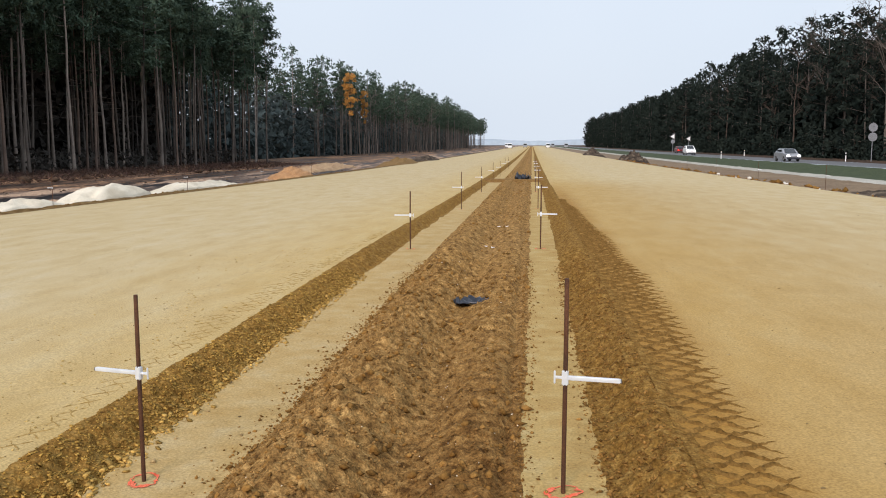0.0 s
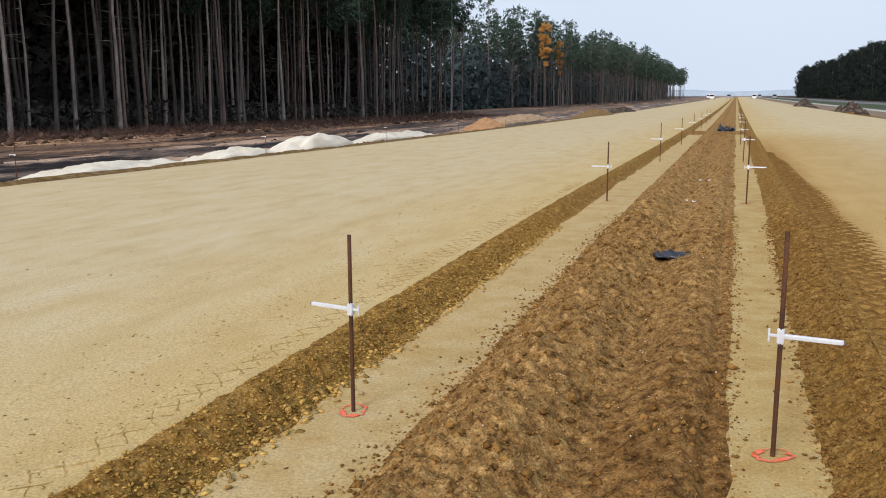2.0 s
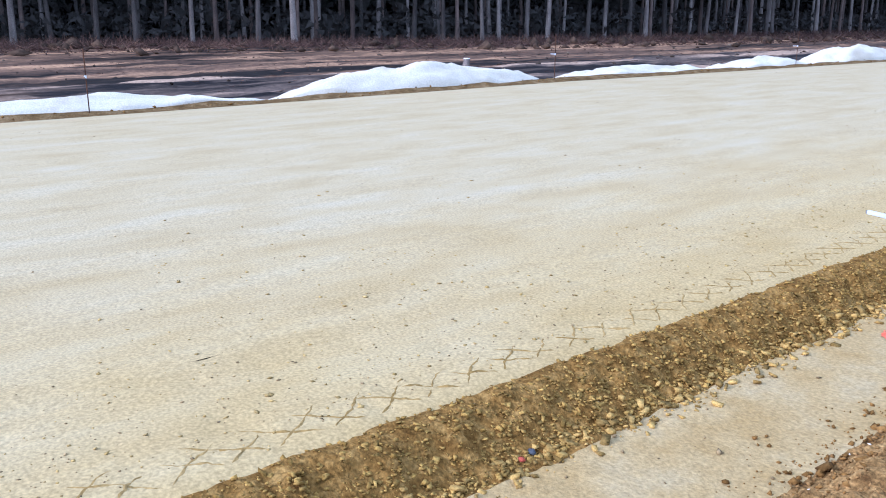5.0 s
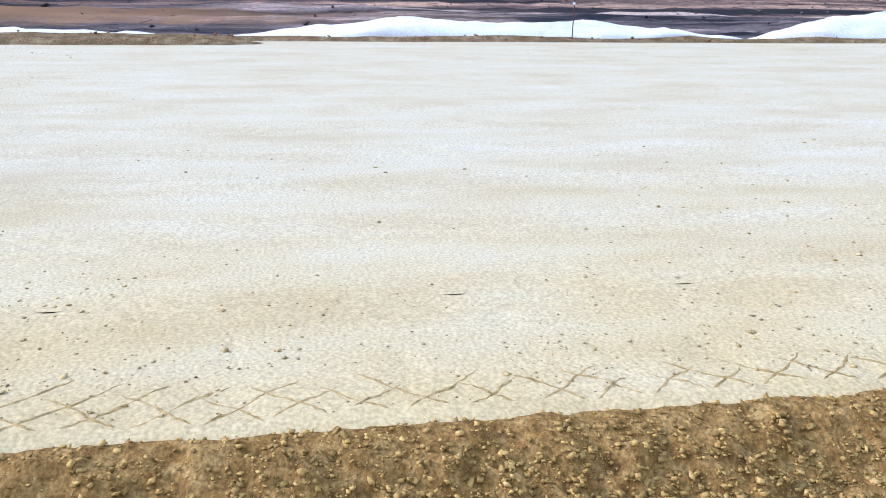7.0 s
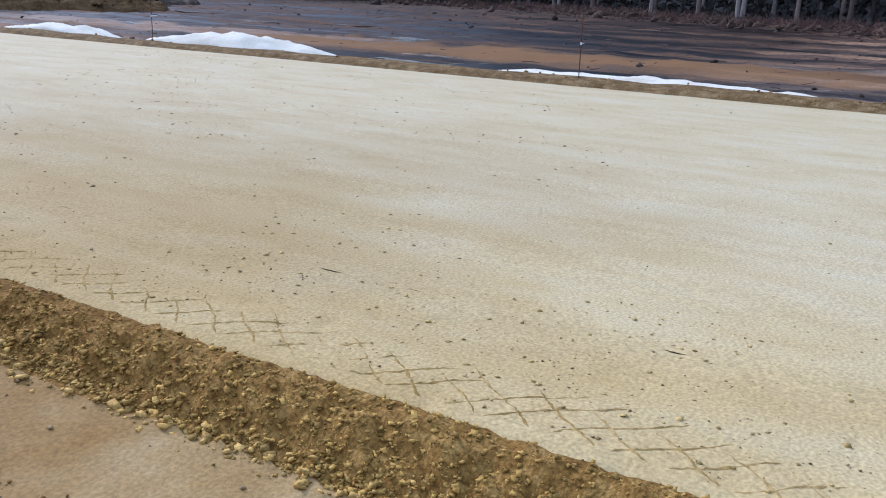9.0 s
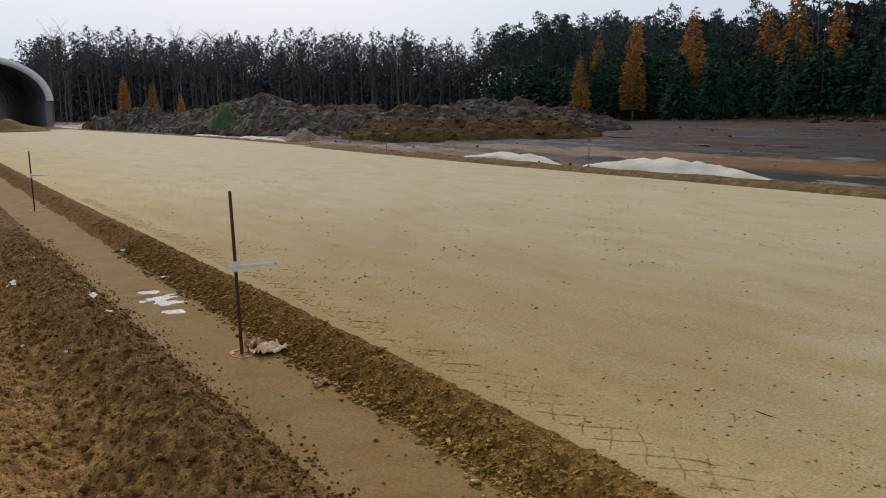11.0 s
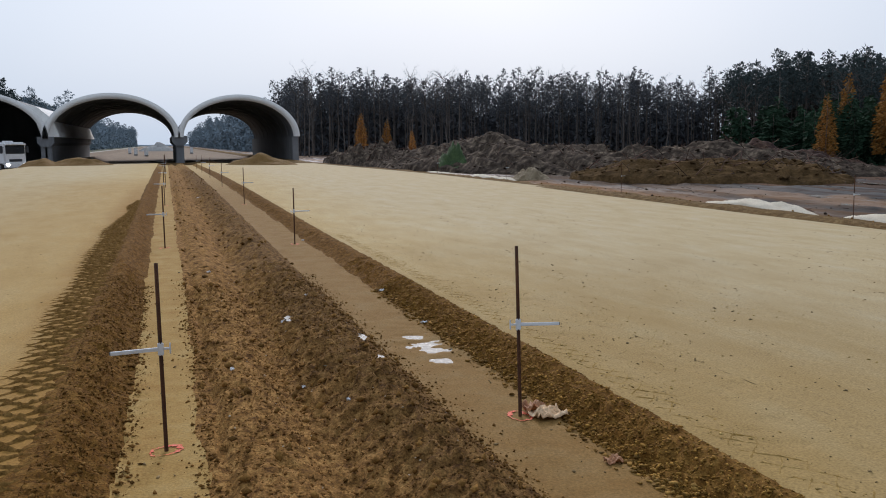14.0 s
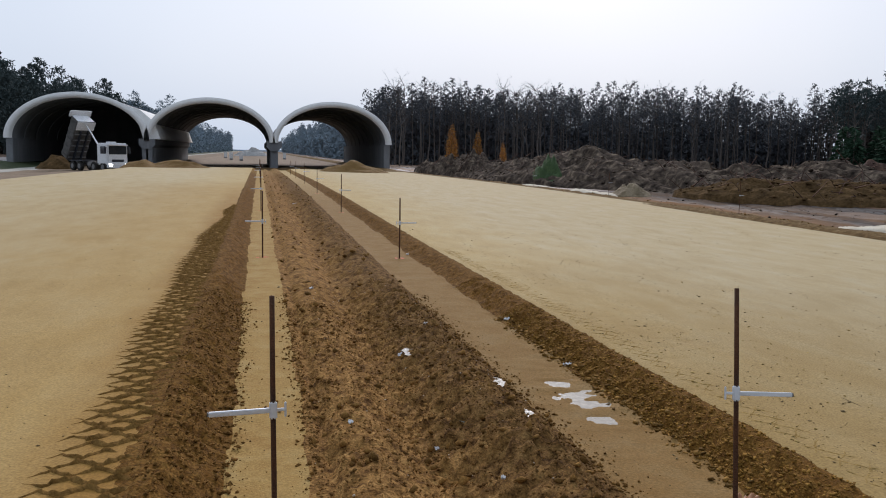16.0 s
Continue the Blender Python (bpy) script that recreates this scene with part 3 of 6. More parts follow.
def west_lattice():
    """Crossing diagonal lug prints along the road edge."""
    rng = np.random.default_rng(5)
    for sign in (1, -1):
        for i in range(int(32 / 0.2)):
            y0 = -16 + 0.2 * i + rng.normal(0, 0.012)
            reach = (0.20 + 0.26 * vnoise(y0 * 0.5, 4.0)) * rng.uniform(0.7, 1.2)
            n = int(reach / 0.016) + 4
            f = np.linspace(0, 1, n)
            kink = 0.010 * np.sin(f * 9 + i)
            yield np.stack([-2.485 - reach * f + kink + rng.normal(0, 0.002, n), y0 + sign * 1.2 * reach * f + rng.normal(0, 0.003, n)], -1)


def east_bars():
    """Net of zigzag lug prints that runs out from the soil ridge."""
    rng = np.random.default_rng(6)
    for i in range(int(52 / 0.125)):
        y0 = -26 + 0.125 * i
        out = 1.40 + 0.26 * vnoise(y0 * 0.5, 8.1) - 0.35 * float(smooth(14, 26, abs(y0)))
        x = np.arange(0.92, out, 0.022)
        leg = np.abs(((x - 0.92) / 0.105 + (i % 2)) % 2.0 - 1.0)
        yield np.stack([x + rng.normal(0, 0.003, len(x)), y0 + 0.085 * leg + 0.015 * np.sin(x * 9 + i) + rng.normal(0, 0.004, len(x))], -1)


ridge_lines("tread_soil_west", list(west_lattice()), west_z, 0.010, 0.008, TREAD_SOIL, "thin crumbled zigzag ridges of tyre tread")
ridge_lines("tread_bars_east", list(east_bars()), east_z, 0.019, 0.024, TREAD_BAR, "brown soil bars of tractor tyre prints", 41)
sheet("spread_soil_east", [(fine_e, Y_NEAR)] + [(fine_e, y) for y in YM], east_line_z, BERM, "loose brown soil spread on the road edge", "soil")


# ---- ground beyond the carriageways ----
def forest_edge_x(y):
    """Plan line of the western forest's edge."""
    return np.interp(y, [-60, -30, -10, 12, 32, 60, 110, 128, 190, 260, 700], [-64, -58, -51, -44.5, -39, -36, -34, -52, -42, -34, -34])


def ground_z(x, y):
    w, e = smooth(-13.5, -15.6, x), smooth(10.8, 13.5, x)
    z = 0.05 - 0.18 * smooth(-11.5, -13.3, x) - 0.34 * w - 0.40 * e - 0.6 * smooth(-12.9, -12.2, x) * smooth(10, 9.0, x)
    near = np.exp(-(np.maximum(np.abs(y) - 80, 0) / 60) ** 2) * np.exp(-(np.maximum(np.abs(x) - 60, 0) / 40) ** 2)
    rut = 0.24 * (fbm(x * 1.1, y * 0.16, 3) - 0.5) + 0.12 * (fbm(x * 2.6, y * 0.7, 3) - 0.5)
    z = z + rut * w * near + 0.12 * (fbm(x * 1.5, y * 1.5, 3) - 0.5) * near * (w + e)
    z = z + 0.12 * bumpf(x, -13.85, 0.38) * (0.4 + fbm(x * 2, y * 1.2, 3)) + 0.14 * bumpf(x, 11.3, 0.4) * (0.4 + fbm(x * 2, y * 1.2, 3)) + 0.5 * smooth(23.2, 28.2, x)
    return z + grade(y)


def land_warp(x, y):
    return (5.0 * (fbm(x * 0.05 + 3, y * 0.10, 3) - 0.5) + 1.2 * (fbm(x * 0.3, y * 0.5, 2) - 0.5)) * smooth(-16, -19.5, x) * smooth(-60, -48, x)


gy = steps([(-1500, -120, 60), (-120, -45, 2.0), (-45, 60, 0.4), (60, 160, 2.0), (160, 3000, 80)])
sheet("ground", [(steps([(-2500, -75, 120), (-75, -62, 2.0)]), gy), (steps([(-62, -46, 0.8)]), gy)], ground_z, FOREST_FLOOR, "dark leaf-strewn forest ground and cleared land", "ground", warp=land_warp)
sheet("ground_cleared", [(steps([(-46, -33, 0.6), (-33, -23.5, 0.35)]), gy)], ground_z, CLEARED, "cleared rutted orange-brown earth before the forest", "ground", warp=land_warp)
sheet("ground_mud", [(steps([(-23.5, -15.1, 0.22)]), gy)], ground_z, MUD, "wet dark grey rutted mud", "ground", warp=land_warp)
sheet("ground_verge_west", [(steps([(-15.1, -12.6, 0.12)]), gy)], ground_z, LIP_SOIL, "brown earth lip along the road edge", "ground")
sheet("ground_under_road", [(steps([(-12.6, 10.6, 1.5)]), steps([(-1500, -120, 60), (-120, 900, 20), (900, 3000, 100)]))], ground_z, EARTH, "bare brown earth under and beyond the roads", "ground")
sheet("ground_verge_east", [(steps([(10.6, 20.6, 0.3)]), gy)], ground_z, EARTH, "broken brown earth bank beside the road base", "ground")
sheet("ground_track", [(steps([(20.6, 23.2, 0.65)]), gy)], ground_z, TRACK, "pale beaten dirt track", "ground")
sheet("grass_verge", [(steps([(23.2, 28.2, 0.5)]), gy)], ground_z, GRASS, "short green roadside grass verge", "grass")
sheet("old_road", [(steps([(28.2, 35.8, 0.8)]), steps([(-300, 1500, 20)]))], lambda x, y: 0.16 + grade(y), ASPHALT, "worn grey two-lane asphalt road", "road")
sheet("ground_east", [(steps([(35.8, 60, 2.0), (60, 2500, 120)]), gy)], ground_z, FOREST_FLOOR, "dark ground under the roadside forest", "ground")


def edge_lip_z(x, y):
    ends = smooth(-36, -26, y) * smooth(0.5, -2.5, y)
    rise = 0.07 * bumpf(x, -13.15, 0.34) * (0.5 + fbm(x * 3, y * 1.5, 3)) + 0.05 * (fbm(x * 6, y * 6, 3) - 0.5)
    inner = smooth(-12.62, -13.0, x)
    return west_z(x, y) - 0.035 + (rise + 0.05) * ends * inner - 0.03 * (1 - ends * inner)


sheet("edge_lip_west", [(steps([(-13.75, -12.6, 0.07)]), steps([(-37, 1, 0.1)]))], edge_lip_z, LIP_SOIL, "crumbled brown soil spilled along the road edge", "soil", warp=lambda x, y: 0.18 * (fbm(x * 0.5 + 9, y * 0.9, 3) - 0.5))


# ---- loose stones, clods and pebbles ----
OCTA_V = np.array([(1, 0, 0), (-1, 0, 0), (0, 1, 0), (0, -1, 0), (0, 0, 1), (0, 0, -1)], float)
OCTA_F = np.array([(0, 2, 4), (2, 1, 4), (1, 3, 4), (3, 0, 4), (2, 0, 5), (1, 2, 5), (3, 1, 5), (0, 3, 5)])


def pebble_template():
    """Subdivided octahedron: 18 corners, 32 triangles."""
    v, f = [tuple(p) for p in OCTA_V], []
    mids = {}

    def mid(a, b):
        k = (min(a, b), max(a, b))
        if k not in mids:
            p = (np.array(v[a]) + np.array(v[b])) / 2
            v.append(tuple(p / np.linalg.norm(p) * 0.92))
            mids[k] = len(v) - 1
        return mids[k]
    for a, b, c in OCTA_F:
        ab, bc, ca = mid(a, b), mid(b, c), mid(c, a)
        f += [(a, ab, ca), (ab, b, bc), (ca, bc, c), (ab, bc, ca)]
    return np.array(v), np.array(f)


PEB_V, PEB_F = pebble_template()
CHIP_V = np.array([(x, y, z) for x in (-0.8, 0.8) for y in (-0.62, 0.62) for z in (-0.7, 0.7)], float)
CHIP_F = np.array([(0, 1, 3), (0, 3, 2), (4, 6, 7), (4, 7, 5), (0, 4, 5), (0, 5, 1), (2, 3, 7), (2, 7, 6), (0, 2, 6), (0, 6, 4), (1, 5, 7), (1, 7, 3)])


def scatter(name, xy, zfun, size, mat, label, category, flat=0.65, sink=0.25, fine=True, chip=False):
    """Many irregular stones as one joined mesh, resting on a surface."""
    V, F = (CHIP_V, CHIP_F) if chip else (PEB_V, PEB_F) if fine else (OCTA_V, OCTA_F)
    n = len(xy)
    s = size[:, None, None] * RNG.uniform(0.65, 1.35, (n, 1, 3)) * np.array([1, 1, flat])
    jag = RNG.uniform(0.6, 1.3, (n, len(V), 1))
    v = V[None] * jag * s
    a = RNG.uniform(0, 2 * math.pi, n)
    tilt = RNG.uniform(-0.5, 0.5, n)
    c, sn = np.cos(a)[:, None], np.sin(a)[:, None]
    x = v[..., 0] * c - v[..., 1] * sn
    y = v[..., 0] * sn + v[..., 1] * c
    z = v[..., 2] + tilt[:, None] * v[..., 0]
    z0 = zfun(xy[:, 0], xy[:, 1])
    out = np.stack([x + xy[:, :1], y + xy[:, 1:], z + (z0 + size * flat * (1 - 2 * sink))[:, None]], -1)
    f = F[None] + (np.arange(n) * len(V))[:, None, None]
    return put(name, mesh_of(name, out.reshape(-1, 3), f.reshape(-1, 3), [mat]), label=label, category=category, kind="stuff")


def spread_y(n, reach=13.0):
    """Stations along the median, denser near its middle stretch."""
    return np.clip(RNG.normal(0, reach * 0.42, n), -reach, reach)


def power_size(n, lo, hi):
    return lo + (hi - lo) * RNG.random(n) ** 4


n = 46000
xy = np.stack([-2.03 - np.abs(RNG.normal(0, 0.19, n)), RNG.uniform(-11, 11, n)], -1)
xy = xy[xy[:, 0] > -2.44]
scatter("gravel_west", xy, median_z, 0.003 + 0.010 * RNG.random(len(xy)) ** 3.0, STONE, "loose yellow stone chips on the brown slope", "gravel", flat=0.5, chip=True)
n = 5200
xy = np.stack([-2.04 + RNG.normal(0, 0.045, n), RNG.uniform(-11, 11, n)], -1)
scatter("gravel_toe_west", xy, median_z, 0.004 + 0.018 * RNG.random(n) ** 2.8, TOE_STONE, "larger limestone chips at the slope foot", "gravel", flat=0.5, chip=True)
n = 18000
xy = np.stack([0.76 + RNG.normal(0, 0.13, n), RNG.uniform(-12, 12, n)], -1)
scatter("gravel_east", xy, median_z, power_size(n, 0.004, 0.018), CLOD, "crumbled brown soil and stones on the ridge", "gravel", fine=False)
n = 3000
xy = np.stack([0.56 + RNG.normal(0, 0.035, n), RNG.uniform(-12, 12, n)], -1)
scatter("gravel_toe_east", xy, median_z, power_size(n, 0.004, 0.020), CLOD, "crumbled soil at the ridge foot", "gravel", fine=False)
n = 34000
xy = np.stack([RNG.uniform(-1.40, 0.12, n), RNG.uniform(-11.5, 11.5, n)], -1)
scatter("soil_crumbs", xy, median_z, 0.004 + 0.009 * RNG.random(n) ** 2, BED_CLOD, "small crumbs of brown topsoil", "soil clods", flat=0.8, sink=0.3, fine=False)
n = 4200
xy = np.stack([np.where(RNG.random(n) < 0.7, RNG.uniform(-1.42, -0.6, n), RNG.uniform(-0.6, 0.1, n)), RNG.uniform(-11.5, 11.5, n)], -1)
scatter("soil_clods", xy, median_z, 0.008 + 0.026 * RNG.random(n) ** 3.5, CLOD, "crumbled dark clods of topsoil", "soil clods", flat=0.75, sink=0.3, fine=False)
n = 9000
out = np.abs(RNG.normal(0, 0.11, n))
xy = np.stack([np.where(RNG.random(n) < 0.6, -1.33 - out, 0.08 + 0.6 * out), RNG.uniform(-12.5, 12.5, n)], -1)
scatter("spilled_crumbs", xy, median_z, 0.003 + 0.012 * RNG.random(n) ** 3, CLOD, "crumbs of soil spilled on the sand", "soil clods", flat=0.75, fine=False)
n = 900
xy = np.stack([RNG.uniform(-1.38, 0.16, n), RNG.uniform(-60, 60, n)], -1)
scatter("soil_clods_far", xy, median_z, RNG.uniform(0.015, 0.04, n), CLOD, "crumbled clods of brown topsoil", "soil clods", flat=0.75, fine=False)
n = 420
xy = np.stack([RNG.uniform(-1.38, 0.16, n), RNG.uniform(-12.5, 12.5, n)], -1)
scatter("pale_chips", xy, median_z, RNG.uniform(0.003, 0.008, n), WHITE_SAND, "small pale stone chips in the soil", "gravel", fine=False)
n = 700
xy = np.stack([np.concatenate([RNG.uniform(-2.0, -1.4, n // 2), RNG.uniform(0.14, 0.55, n - n // 2)]), spread_y(n)], -1)
scatter("strip_pebbles", xy, median_z, power_size(n, 0.002, 0.016), SPECK, "scattered small dark pebbles on sand", "gravel", fine=False)
n = 1800
xy = np.stack([-2.52 - np.abs(RNG.normal(0, 0.5, n)), RNG.uniform(-11, 11, n)], -1)
scatter("road_crumbs_west", xy, west_z, power_size(n, 0.003, 0.009), SPECK, "golden crumbs along the road edge", "gravel", flat=0.5, fine=False)
n = 5500
xy = np.stack([-2.5 - np.abs(RNG.normal(0, 1.5, n)), RNG.uniform(-13, 13, n)], -1)
xy = xy[fbm(xy[:, 0] * 0.9, xy[:, 1] * 0.9, 3) > 0.44]
scatter("golden_flakes", xy, west_z, power_size(len(xy), 0.004, 0.016), FLAKE, "golden flakes of sand strewn on the road base", "gravel", flat=0.35, fine=False)
n = 2500
xy = np.stack([-2.5 - 10.0 * RNG.random(n) ** 1.4, RNG.uniform(-20, 18, n)], -1)
scatter("road_grit_west", xy, west_z, power_size(n, 0.003, 0.009), SPECK, "fine grit on the road base", "gravel", flat=0.35, fine=False)
n = 3500
xy = np.stack([1.2 + 7.0 * RNG.random(n) ** 1.3, RNG.uniform(-16, 18, n)], -1)
scatter("road_grit_east", xy, east_z, power_size(n, 0.003, 0.009), SPECK, "fine grit on the road base", "gravel", flat=0.35, fine=False)
n = 700
xy = np.stack([-2.55 - 10.6 * RNG.random(n) ** 1.5, RNG.uniform(-30, 26, n)], -1)
scatter("road_pebbles_west", xy, west_z, power_size(n, 0.003, 0.015), SPECK, "scattered crumbs and pebbles on the road base", "gravel", flat=0.4, fine=False)
n = 1500
xy = np.stack([1.3 + 9.3 * RNG.random(n) ** 1.6, RNG.uniform(-30, 30, n)], -1)
scatter("road_pebbles_east", xy, east_z, power_size(n, 0.003, 0.015), SPECK, "scattered crumbs and pebbles on the road base", "gravel", flat=0.4, fine=False)
trail_rng = np.random.default_rng(88)
trail = np.stack([-2.9 - 9.5 * trail_rng.random(5200) ** 1.3, -3.0 - 20.0 * trail_rng.random(5200) ** 1.2], -1)
trail = trail[fbm(trail[:, 0] * 1.6, trail[:, 1] * 0.45, 3) > 0.5]
scatter("dropped_soil_west", trail, west_z, 0.003 + 0.014 * trail_rng.random(len(trail)) ** 2.5, SPECK, "brown soil crumbs dropped along the wheel tracks", "soil clods", flat=0.4, fine=False)
n = 1200
xy = np.stack([-13.5 - np.abs(RNG.normal(0, 0.28, n)), RNG.uniform(-60, 70, n)], -1)
scatter("edge_clods_west", xy, ground_z, power_size(n, 0.012, 0.045), CLOD, "brown earth clods along the road edge", "soil clods", fine=False)
n = 1500
xy = np.stack([11.3 + np.abs(RNG.normal(0, 0.8, n)), RNG.uniform(15, 120, n)], -1)
scatter("edge_clods_east", xy, ground_z, power_size(n, 0.03, 0.22), CLOD, "brown earth clods along the road bank", "soil clods", fine=False)


def lone_stone(name, x, y, size, mat, label, zfun):
    v = PEB_V * RNG.uniform(0.75, 1.2, (len(PEB_V), 1)) * size * np.array([1, 0.8, 0.7])
    ob = put(name, mesh_of(name, v, PEB_F, [mat]), label=label, category="stone")
    ob.location = (x, y, float(zfun(np.array(x), np.array(y))) + size * 0.45)
    return ob


lone_stone("red_stone", -2.06, 1.70, 0.017, material("brick_red_stone", [(0.34, 0.06, 0.03), (0.42, 0.09, 0.05)], fine=80), "small brick-red stone at the gravel foot", median_z)
lone_stone("blue_stone", -2.09, 1.78, 0.020, material("slate_blue_stone", [(0.05, 0.052, 0.06), (0.10, 0.105, 0.115)], fine=80), "small slate-blue stone among gravel", median_z)
rock_mat = material("white_limestone", [(0.55, 0.50, 0.42), (0.72, 0.68, 0.60)], scale=3, fine=20, bump=0.5)
for x, y, s in ((11.9, 41.5, 0.35), (12.3, 43.5, 0.42), (12.6, 39.5, 0.40), (11.4, 46.5, 0.22), (12.0, 52.5, 0.30), (11.2, 53.2, 0.2)):
    lone_stone("limestone_boulder", x, y, s * 0.6, rock_mat, "pale limestone boulder on the road bank", ground_z)


# ---- survey stakes ----
def survey_stake(height, arm_z, side):
    root = new("survey_stake")
    root.empty_display_size = 0.1
    v, f = tube_np([(0, 0, -0.10), (0, 0, 0.3), (0.001, 0, 0.7), (0, 0, height)], [0.0115, 0.0115, 0.0115, 0.011], 10)
    cap = np.array([[len(v) - 10 + i for i in (0, 1, 2, 3)], [len(v) - 10 + i for i in (0, 3, 4, 9)], [len(v) - 10 + i for i in (4, 5, 8, 9)], [len(v) - 10 + i for i in (5, 6, 7, 8)]])
    put("rod", mesh_of("rod", v, np.concatenate([f, cap]), [RUST], shade=False), root, "rust-brown round steel rod")
    part("sleeve", a_box(-0.0155, 0.0155, -0.0155, 0.0155, arm_z - 0.036, arm_z + 0.036, 0.005), ZINC, root, "galvanised clamp sleeve")
    arm = part("arm", a_box(0.014, 0.262, -0.010, 0.010, arm_z - 0.010, arm_z + 0.010, 0.003), ZINC, root, "galvanised square arm")
    part("end_plug", a_box(0.261, 0.267, -0.009, 0.009, arm_z - 0.009, arm_z + 0.009, 0.002), STEEL_GREY, arm)
    screw = part("clamp_screw", a_box(-0.048, -0.014, -0.006, 0.006, arm_z - 0.006, arm_z + 0.006, 0.002), ZINC, root, "steel clamping screw")
    part("screw_handle", a_box(-0.055, -0.046, -0.005, 0.005, arm_z - 0.032, arm_z + 0.032, 0.003), ZINC, screw)
    tagged(root, "rusty steel survey stake with a galvanised clamp arm", "survey stake", "survey stakes along the median")
    return root


def paint_ring(x, y, r):
    """A sprayed ring of paint lying on the sand."""
    k = 40
    a = np.arange(k) * 2 * math.pi / k
    ro = r * (1 + 0.18 * np.sin(a * 2 + x) + RNG.uniform(-0.1, 0.1, k))
    ri = ro - r * (0.06 + 0.34 * smooth(0.4, 0.7, fbm(np.cos(a) * 2 + x * 3, np.sin(a) * 2 + y, 3)) + RNG.uniform(0, 0.08, k))
    xs = np.concatenate([ro * np.cos(a), ri * np.cos(a)]) + x
    ys = np.concatenate([ro * np.sin(a), ri * np.sin(a)]) + y
    zs = median_z(xs, ys) + 0.005
    i = np.arange(k)
    j = (i + 1) % k
    f = np.stack([i, j, j + k, i + k], -1)
    put("paint_ring", mesh_of("paint_ring", np.stack([xs, ys, zs], -1), f, [ORANGE_PAINT]), label="fluorescent orange paint ring on the sand", category="paint mark", group="paint rings round the stakes", kind="structure")


stake_e = survey_stake(1.04, 0.568, 1)
stake_w = survey_stake(1.02, 0.60, -1)
stake_bag = survey_stake(1.076, 0.578, -1)
firsts = {"e": stake_e, "w": stake_w}
used = set()
for side, x0, turn in (("w", -1.80, 180), ("e", 0.33, 0)):
    for k in range(-7, 8):
        y = 4 + 10 * k
        x = x0 + (RNG.uniform(-0.02, 0.02) if k not in (0, -1) else 0)
        twist = turn + {("w", 0): -12, ("e", 0): -8, ("w", -1): -14, ("e", -1): 6}.get((side, k), RNG.uniform(-14, 14))
        lean = {("w", 0): -0.4, ("e", 0): 0.2, ("w", -1): -9.0, ("e", -1): 3.5}.get((side, k), RNG.uniform(-0.8, 0.8))
        z = float(median_z(np.array(x), np.array(float(y))))
        tall = {("w", 0): 0.968, ("e", 0): 0.985, ("w", -1): 1.0, ("e", -1): 0.978, ("w", 1): 0.95}.get((side, k), RNG.uniform(0.95, 1.04) if k not in (0,) else 1.0)
        m = pose(x, y, z, lean, 0, twist) @ Matrix.Diagonal((1, 1, tall, 1))
        if (side, k) == ("w", -1):
            stake_bag.matrix_basis = m
        elif side in used:
            copy_thing(firsts[side], m)
        else:
            firsts[side].matrix_basis = m
            used.add(side)
        if abs(y) < 40:
            paint_ring(x, y, 0.085)

# slimmer stakes along the outer road edges
edge_stake = new("edge_stake")
v, f = tube_np([(0, 0, -0.1), (0, 0, 0.5), (0, 0, 0.95)], [0.009, 0.009, 0.009], 8)
put("rod", mesh_of("rod", v, f, [RUST]), edge_stake, "rust-brown thin steel rod")
part("arm", a_box(0.0, 0.14, -0.007, 0.007, 0.53, 0.545, 0.003), ZINC, edge_stake, "galvanised arm")
part("sleeve", a_box(-0.012, 0.012, -0.012, 0.012, 0.515, 0.56, 0.004), ZINC, edge_stake, "galvanised clamp sleeve")
tagged(edge_stake, "thin rusty edge stake with a short arm", "survey stake", "survey stakes along the road edges")
started = False
for x0, turn, ks in ((-13.7, 180, range(-5, 7)), (11.3, 0, range(1, 7))):
    for k in ks:
        y = (3.9 if x0 < 0 else 4.4) + 10 * k
        m = pose(x0, y, float(ground_z(np.array(x0), np.array(y))), 0, 0, turn + RNG.uniform(-10, 10))
        if started:
            copy_thing(edge_stake, m)
        else:
            edge_stake.matrix_basis = m
            started = True


